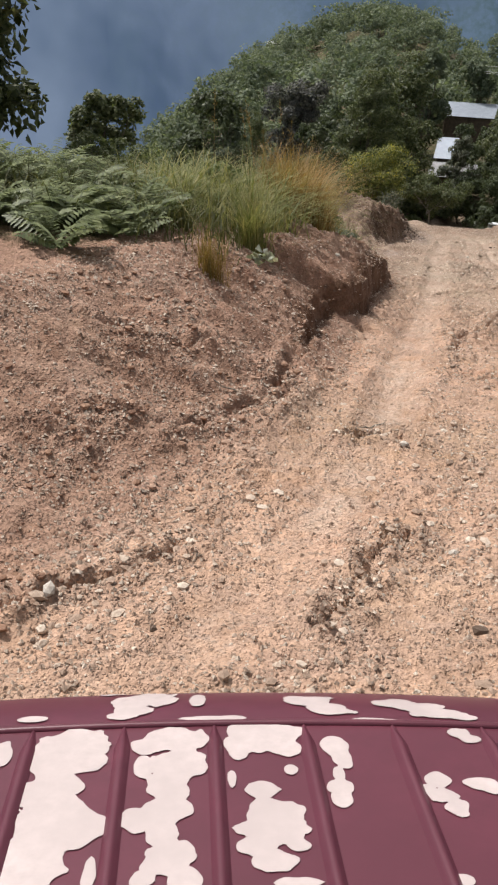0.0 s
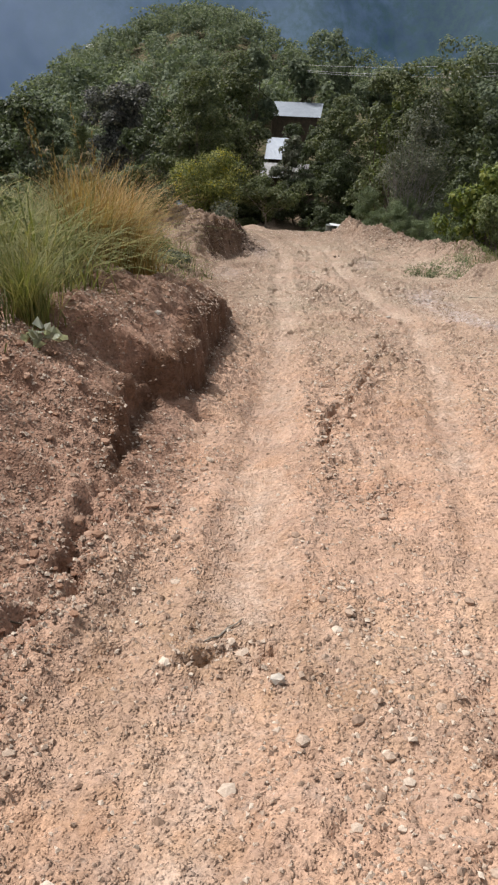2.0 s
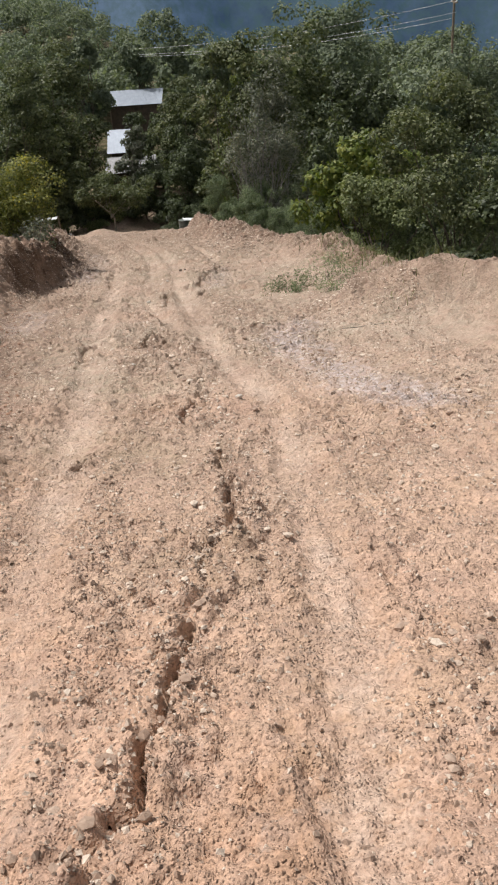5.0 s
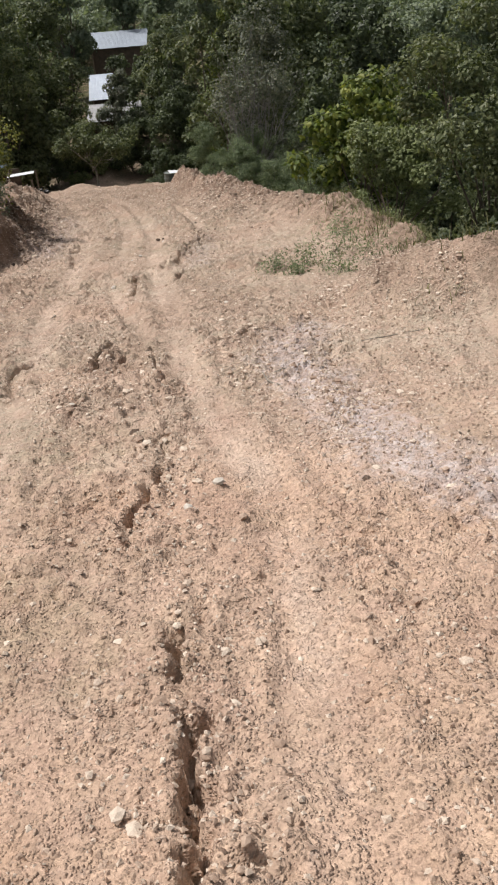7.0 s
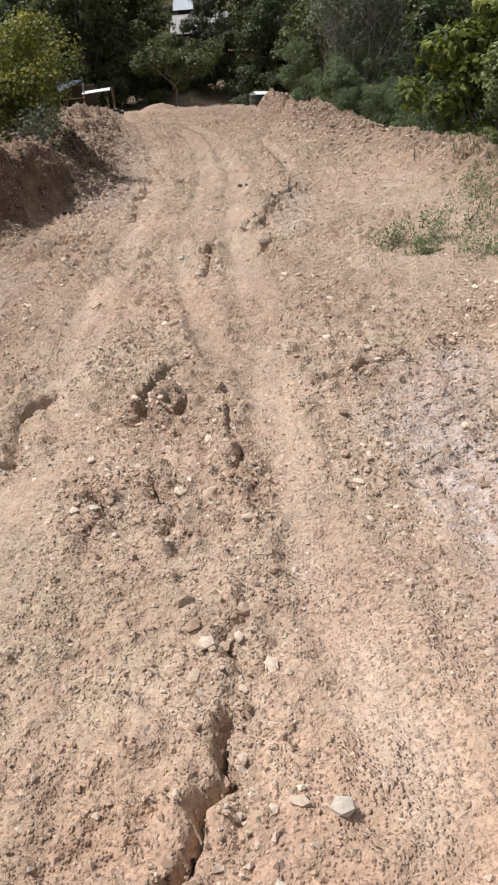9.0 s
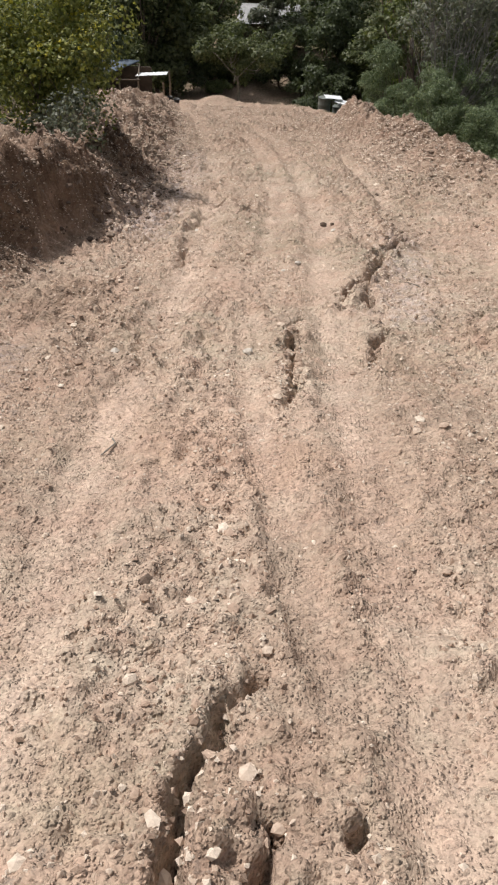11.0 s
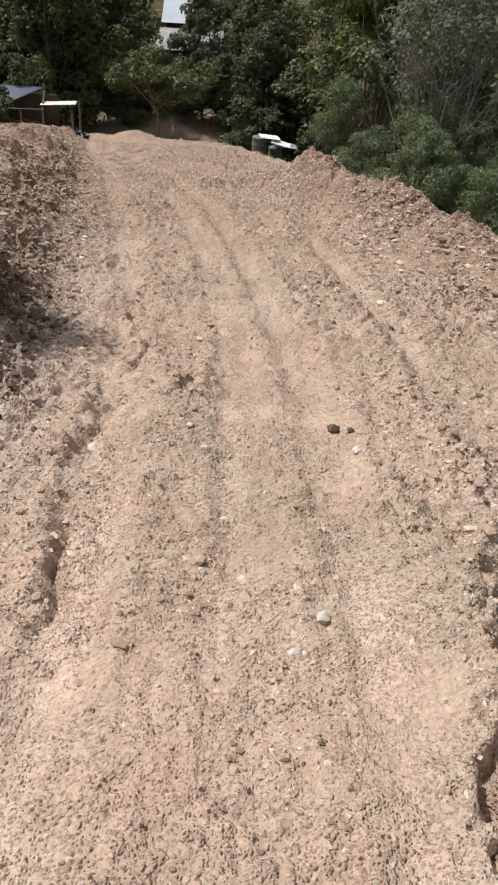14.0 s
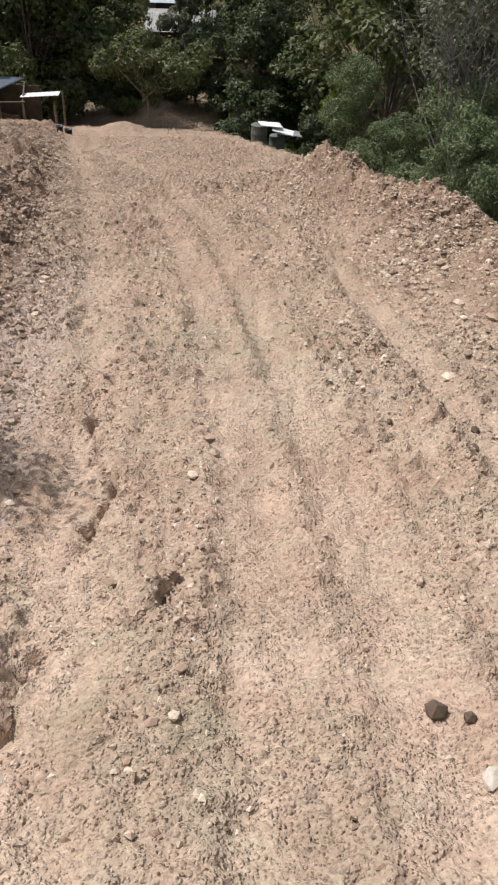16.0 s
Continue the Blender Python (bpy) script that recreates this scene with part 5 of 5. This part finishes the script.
def drum(x, y, tall, label):
    root = new("drum")
    root.location = (x, y, z_far(x, y) - 0.02)
    tagged(root, label, "drum", "water drums")
    body = [(0.0, 0.0), (0.27, 0.0), (0.29, 0.02), (0.285, 0.05)]
    for k in (0.34, 0.67):
        body += [(0.285, k * tall - 0.02), (0.298, k * tall), (0.285, k * tall + 0.02)]
    body += [(0.285, tall - 0.03), (0.297, tall - 0.012), (0.285, tall), (0.26, tall - 0.015)]
    placed("barrel", fast_mesh("barrel", *turned(body), smooth=True), DRUM, root)
    bm = bmesh.new()
    bmesh.ops.create_cone(bm, cap_ends=True, segments=28, radius1=0.262, radius2=0.262, depth=0.02)
    part("lid", bm, DRUM, root).location.z = tall - 0.025
    return root.location.z + tall


TOP_A = drum(-0.95, 62.0, 0.93, "grey-green drum with a white board laid on its rim")
TOP_B = drum(-0.27, 62.35, 1.05, "taller grey-green drum half covered by boards")
for x, y, z, tilt, turn, w, d, mat, label in [(-0.55, 62.08, TOP_A - 0.02, 7, 14, 0.82, 0.5, BOARD, "white board lying tilted across both drums"), (-0.08, 61.95, TOP_A - 0.20, 11, -6, 0.78, 0.5, BOARD, "white board leaning on the second drum"), (0.12, 62.5, TOP_B + 0.05, 8, 10, 0.95, 0.6, RUST, "weathered grey sheet lying behind the boards")]:
    bm = bmesh.new()
    box(bm, -w / 2, w / 2, -d / 2, d / 2, 0, 0.018, 0.004)
    me = bpy.data.meshes.new("board")
    bm.to_mesh(me)
    bm.free()
    ob = placed("board", me, mat)
    ob.matrix_world = pose(x, y, z, 3, tilt, turn)
    tagged(ob, label, "board", "boards on the drums")

PAIL = plain("black_plastic", (0.018, 0.018, 0.02), 0.5, 0, 0.2, 6.0, 0.1)
for x, y, r, tall in [(-8.36, 62.8, 0.13, 0.30), (-8.03, 62.7, 0.15, 0.22)]:
    root = new("pail")
    root.location = (x, y, z_far(x, y) - 0.01)
    tagged(root, "black plastic pail standing on the dirt", "pail", "pails by the shed")
    placed("body", fast_mesh("body", *turned([(0.0, 0.0), (0.8 * r, 0.0), (0.82 * r, 0.01), (r, tall), (1.06 * r, tall), (1.06 * r, tall - 0.015), (0.97 * r, tall - 0.015), (0.8 * r, 0.02), (0.0, 0.02)], 20), smooth=True), PAIL, root)
    v, f = tubes([[((r * math.cos(q), 0.3 * r * math.sin(q) - 0.5 * r * math.sin(q), tall - 0.02 + 0.7 * r * math.sin(q)), 0.005) for q in np.linspace(0, math.pi, 9)]], 6)
    placed("handle", fast_mesh("handle", v, f, smooth=True), STEEL, root, "wire handle")


def wires():
    pole = new("power_pole")
    px, py = 22.9, 90.0
    pole.location = (px, py, z_far(px, py))
    tagged(pole, "grey wooden power pole with a crossarm", "power pole")
    top = -3.2 - pole.location.z
    v, f = tubes([[((0, 0, -0.6), 0.15), ((0, 0, top * 0.5), 0.13), ((0, 0, top + 0.4), 0.10)]], 10)
    placed("shaft", fast_mesh("shaft", v, f, smooth=True), POST, pole)
    bm = bmesh.new()
    box(bm, -0.05, 0.05, -0.9, 0.9, top - 0.55, top - 0.42, 0.01)
    part("crossarm", bm, POST, pole)
    for k in (-0.75, 0, 0.75):
        bm = bmesh.new()
        bmesh.ops.create_cone(bm, cap_ends=True, segments=10, radius1=0.09, radius2=0.04, depth=0.3)
        ob = part("insulator", bm, BOARD, pole, "white insulator")
        ob.location = (0, k, top - 0.28)
    for k, (dy, z0, z1) in enumerate([(0.0, -3.6, -6.7), (-0.7, -4.45, -7.2), (0.7, -5.0, -7.5)]):
        a, b = Vector((px, py + dy, z0)), Vector((-5.0, 108.0 + dy, z1 - 0.3))
        path = []
        for n in range(25):
            s = n / 24
            p = a.lerp(b, s)
            p.z -= 1.1 * 4 * s * (1 - s) * 0.6
            path.append((p, 0.017))
        v, f = tubes([path], 5)
        ob = placed("power_cable", fast_mesh("power_cable", v, f, smooth=True), WIRE)
        tagged(ob, "bare metal power cable strung over the trees", "cable", "power cables")


wires()


# ---- the truck whose cab roof the view begins over ----
PAINT = plain("maroon_paint", (0.112, 0.026, 0.042), 0.38, 0, 0.16, 3.0, 0.02)
PRIMER = plain("bare_primer", (0.50, 0.42, 0.41), 0.6, 0, 0.14, 5.0, 0.05)
RUBBER = plain("tyre_rubber", (0.025, 0.025, 0.027), 0.8, 0, 0.2, 8.0, 0.2)
LENS = plain("lamp_lens", (0.75, 0.75, 0.72), 0.15, 0, 0.05, 3.0, 0.0)
GLASS, gnt, gbsdf = nodes_of("window_glass")
gbsdf.inputs["Base Color"].default_value = (0.02, 0.025, 0.025, 1)
gbsdf.inputs["Roughness"].default_value = 0.05


def roof_z(x, y):
    """The crown of the cab roof: flat in the middle, rounding down at sides and front."""
    side = max(0.0, abs(x) - 0.64) / 0.13
    front = max(0.0, y - 1.09) / 0.16
    return 1.80 - 0.010 * (x / 0.6) ** 2 - 0.085 * min(side, 1) ** 2 - 0.05 * min(front, 1) ** 2


def truck():
    root = new("truck")
    side, ahead, up = Vector((0.94, 0.348, 0.01)), Vector((-0.34, 0.915, -0.22)), None
    ahead.normalize()
    side = (side - ahead * side.dot(ahead)).normalized()
    up = side.cross(ahead)
    turn = Matrix((side, ahead, up)).transposed().to_4x4()
    foot = Vector((0.0, -0.36, 1.88)) - up * 2.52 - side * 0.16
    root.matrix_world = Matrix.Translation(foot) @ turn
    tagged(root, "maroon cab-over truck with peeling paint on its ribbed roof", "truck")
    mid = 0.16

    bm = bmesh.new()
    nx, ny = 48, 40
    grid = {}
    for i in range(nx + 1):
        for j in range(ny + 1):
            x, y = -0.76 + 1.52 * i / nx, -0.02 + 1.27 * j / ny
            yy = y - 0.045 * (x / 0.76) ** 2 * (y / 1.2)
            grid[i, j] = bm.verts.new((x, yy, roof_z(x, y)))
    for i in range(nx):
        for j in range(ny):
            bm.faces.new((grid[i, j], grid[i + 1, j], grid[i + 1, j + 1], grid[i, j + 1]))
    roof = part("roof", bm, PAINT, root, "ribbed maroon roof panel", smooth=True)
    mod = roof.modifiers.new("thick", "SOLIDIFY")
    mod.thickness = 0.012
    for k in range(-5, 6):
        x = 0.182 + 0.1262 * k
        if abs(x) > 0.64:
            continue
        v, f = [], []
        for y in np.linspace(0.02, 1.085, 24):
            w = min(1.0, (1.085 - y) / 0.03 + 0.15)
            for dx, dz in ((-0.011, 0.0), (-0.0075, 0.003), (-0.0045, 0.007), (0.0, 0.009), (0.0045, 0.007), (0.0075, 0.003), (0.011, 0.0)):
                v.append((x + dx * w, y - 0.045 * (x / 0.76) ** 2 * (y / 1.2), roof_z(x, y) + 0.0005 + dz * w))
        for n in range(23):
            for q in range(6):
                f.append((7 * n + q, 7 * n + q + 1, 7 * n + q + 8, 7 * n + q + 7))
        placed("rib", fast_mesh("rib", v, f, smooth=True), PAINT, roof)
    v, f = tubes([[((x, 1.088 - 0.045 * (x / 0.76) ** 2 * 0.89, roof_z(x, 1.06) + 0.0), 0.006) for x in np.linspace(-0.72, 0.72, 29)]], 8)
    placed("seam", fast_mesh("seam", v, f, smooth=True), PAINT, roof)
    rng = np.random.default_rng(77)

    def peeled(*blobs):
        """A patch of bare primer: the union of a few ragged ovals (x, y and half axes), cut along its outline and laid on the roof."""
        step = 0.004
        b = np.array(blobs)
        xs = np.arange((b[:, 0] - 1.4 * b[:, 2]).min(), (b[:, 0] + 1.4 * b[:, 2]).max() + step, step)
        ys = np.arange((b[:, 1] - 1.4 * b[:, 3]).min(), min((b[:, 1] + 1.4 * b[:, 3]).max(), 1.235) + step, step)
        gx, gy = np.meshgrid(np.clip(xs, -0.72, 0.72), ys, indexing="ij")
        field = np.max([1.22 - np.hypot((gx - x) / rx, (gy - y) / ry) for x, y, rx, ry in blobs], axis=0)
        field = field + 0.55 * fbm(gx, gy, 42.0, 3, float(rng.uniform(0, 90)))
        bm, made = bmesh.new(), {}

        def corner(x, y):
            key = (round(x, 5), round(y, 5))
            if key not in made:
                made[key] = bm.verts.new((x, y - 0.045 * (x / 0.76) ** 2 * (y / 1.2), roof_z(x, y) + 0.0016))
            return made[key]

        for i in range(len(xs) - 1):
            for j in range(len(ys) - 1):
                ring = [(i, j), (i + 1, j), (i + 1, j + 1), (i, j + 1)]
                if max(field[q] for q in ring) <= 0:
                    continue
                loop = []
                for p, q in zip(ring, ring[1:] + ring[:1]):
                    if field[p] > 0:
                        loop.append(corner(gx[p], gy[p]))
                    if (field[p] > 0) != (field[q] > 0):
                        k = field[p] / (field[p] - field[q])
                        loop.append(corner(gx[p] + k * (gx[q] - gx[p]), gy[p] + k * (gy[q] - gy[p])))
                loop = [v for n, v in enumerate(loop) if v is not loop[n - 1]]
                if len(set(loop)) == len(loop) > 2:
                    bm.faces.new(loop)
        part("peeled_patch", bm, PRIMER, roof, "pale patch of bare primer", smooth=True)

    peeled((-0.011, 1.048, 0.042, 0.028), (-0.040, 1.013, 0.022, 0.030), (0.013, 1.003, 0.022, 0.018), (-0.024, 0.955, 0.028, 0.033), (-0.023, 0.902, 0.041, 0.035), (0.009, 0.885, 0.030, 0.029), (-0.037, 0.847, 0.029, 0.023), (-0.037, 0.812, 0.037, 0.021))
    peeled((0.036, 0.811, 0.006, 0.021))
    peeled((0.127, 1.047, 0.035, 0.023), (0.085, 1.036, 0.014, 0.013), (0.084, 0.993, 0.009, 0.018), (0.135, 1.002, 0.028, 0.027), (0.121, 0.951, 0.021, 0.024), (0.082, 0.891, 0.017, 0.018), (0.115, 0.904, 0.024, 0.025), (0.116, 0.865, 0.016, 0.024), (0.124, 0.828, 0.026, 0.022), (0.094, 0.795, 0.012, 0.010), (0.143, 0.797, 0.015, 0.017))
    peeled((0.252, 1.063, 0.043, 0.020), (0.211, 1.031, 0.015, 0.023), (0.273, 1.030, 0.019, 0.015), (0.239, 1.034, 0.015, 0.015))
    peeled((0.201, 0.965, 0.006, 0.015))
    peeled((0.239, 0.942, 0.021, 0.015), (0.246, 0.899, 0.027, 0.022), (0.242, 0.865, 0.037, 0.019), (0.214, 0.843, 0.013, 0.013), (0.245, 0.819, 0.022, 0.013), (0.273, 0.841, 0.013, 0.009))
    peeled((0.342, 1.030, 0.015, 0.020), (0.349, 1.005, 0.011, 0.015), (0.339, 0.972, 0.007, 0.014), (0.335, 0.946, 0.013, 0.013), (0.336, 0.924, 0.010, 0.013))
    peeled((0.466, 0.959, 0.015, 0.016), (0.465, 0.931, 0.016, 0.013), (0.477, 0.910, 0.013, 0.011), (0.480, 0.897, 0.007, 0.006), (0.450, 0.942, 0.009, 0.009))
    peeled((0.519, 0.955, 0.018, 0.010), (0.533, 0.944, 0.011, 0.007))
    peeled((0.526, 1.067, 0.016, 0.010), (0.538, 1.055, 0.012, 0.008))
    peeled((0.032, 1.257, 0.027, 0.033), (0.058, 1.164, 0.021, 0.024), (0.090, 1.183, 0.034, 0.036), (0.068, 1.129, 0.025, 0.013), (0.049, 1.113, 0.020, 0.008))
    peeled((0.329, 1.161, 0.030, 0.020), (0.346, 1.131, 0.025, 0.016), (0.364, 1.118, 0.021, 0.007), (0.304, 1.169, 0.010, 0.012))
    peeled((0.459, 1.154, 0.030, 0.016), (0.485, 1.139, 0.034, 0.016), (0.513, 1.119, 0.038, 0.013), (0.543, 1.109, 0.017, 0.007))
    peeled((0.159, 1.170, 0.010, 0.026))
    peeled((0.279, 0.981, 0.007, 0.008))
    peeled((0.183, 1.100, 0.048, 0.006))
    peeled((-0.075, 1.113, 0.020, 0.007))
    peeled((0.413, 1.094, 0.033, 0.006))
    peeled((-0.104, 1.036, 0.011, 0.023))
    peeled((0.446, 0.785, 0.011, 0.008))
    peeled((0.266, 0.785, 0.022, 0.006))

    def panel(name, x0, x1, y0, y1, z0, z1, material, label="", bevel=0.02):
        bm = bmesh.new()
        box(bm, 1.17 * x0, 1.17 * x1, y0, y1, z0, z1, bevel)
        return part(name, bm, material, root, label)

    panel("front_panel", -0.64, 0.64, 1.14, 1.26, 0.45, 1.12, PAINT, "maroon front panel", 0.04)
    panel("back_wall", -0.62, 0.62, -0.02, 0.03, 0.55, 1.74, PAINT)
    panel("floor_pan", -0.62, 0.62, -0.02, 1.10, 0.42, 0.52, STEEL)
    panel("bumper", -0.66, 0.66, 1.24, 1.32, 0.36, 0.48, STEEL, "grey steel bumper", 0.02)
    for k in (-1, 1):
        door = panel("door", k * 0.64 - 0.02, k * 0.64 + 0.02, 0.10, 1.02, 0.45, 1.14, PAINT, "maroon cab door", 0.015)
        bm = bmesh.new()
        box(bm, k * 0.79 - 0.012, k * 0.79 + 0.012, 0.18, 0.32, 0.98, 1.01, 0.006)
        part("handle", bm, STEEL, door, "metal door handle")
        panel("side_window", k * 0.615 - 0.004, k * 0.615 + 0.004, 0.14, 0.98, 1.16, 1.68, GLASS, "dark side window", 0.002)
        for y in (0.06, 1.03):
            v, f = tubes([[((k * 0.735, y, 1.10), 0.03), ((k * 0.71, y - 0.02, 1.72), 0.028)]], 8)
            placed("pillar", fast_mesh("pillar", v, f, smooth=True), PAINT, root)
        bm = bmesh.new()
        bmesh.ops.create_cone(bm, cap_ends=True, segments=20, radius1=0.085, radius2=0.075, depth=0.04)
        lamp = part("headlight", bm, LENS, root, "round glass headlight")
        lamp.matrix_local = pose(k * 0.54, 1.275, 0.72, -90, 0, 0)
    wind = panel("windscreen", -0.58, 0.58, -0.005, 0.005, -0.29, 0.29, GLASS, "dark windscreen", 0.002)
    wind.matrix_local = pose(0, 1.155, 1.42, 8, 0, 0)
    panel("bed_floor", -0.68, 0.68, -2.10, -0.06, 0.62, 0.70, STEEL, "grey steel bed floor")
    for k in (-1, 1):
        panel("bed_side", k * 0.68 - 0.02, k * 0.68 + 0.02, -2.10, -0.06, 0.66, 1.00, PAINT, "maroon bed side", 0.012)
        panel("chassis_rail", k * 0.34 - 0.04, k * 0.34 + 0.04, -2.10, 1.05, 0.36, 0.50, STEEL)
    panel("tailgate", -0.66, 0.66, -2.14, -2.10, 0.66, 1.00, PAINT, "maroon tailgate", 0.012)
    for x in (-0.68, 0.68):
        for y in (0.62, -1.35):
            v, f = [], []
            prof = [(0.16, -0.07), (0.25, -0.08), (0.285, -0.06), (0.295, 0.0), (0.285, 0.06), (0.25, 0.08), (0.16, 0.07)]
            for r, w in prof:
                for k in range(28):
                    a = 2 * math.pi * k / 28
                    v.append((w, r * math.cos(a), r * math.sin(a)))
            for n in range(6):
                for k in range(28):
                    t = (k + 1) % 28
                    f.append((n * 28 + k, n * 28 + t, (n + 1) * 28 + t, (n + 1) * 28 + k))
            wheel = placed("tyre", fast_mesh("tyre", v, f, smooth=True), RUBBER, root, "worn black tyre")
            wheel.location = (x, y, 0.29)
            bm = bmesh.new()
            bmesh.ops.create_cone(bm, cap_ends=True, segments=24, radius1=0.165, radius2=0.15, depth=0.10)
            rim = part("rim", bm, STEEL, wheel, "grey steel rim")
            rim.matrix_local = pose(0, 0, 0, 0, 90, 0)


truck()
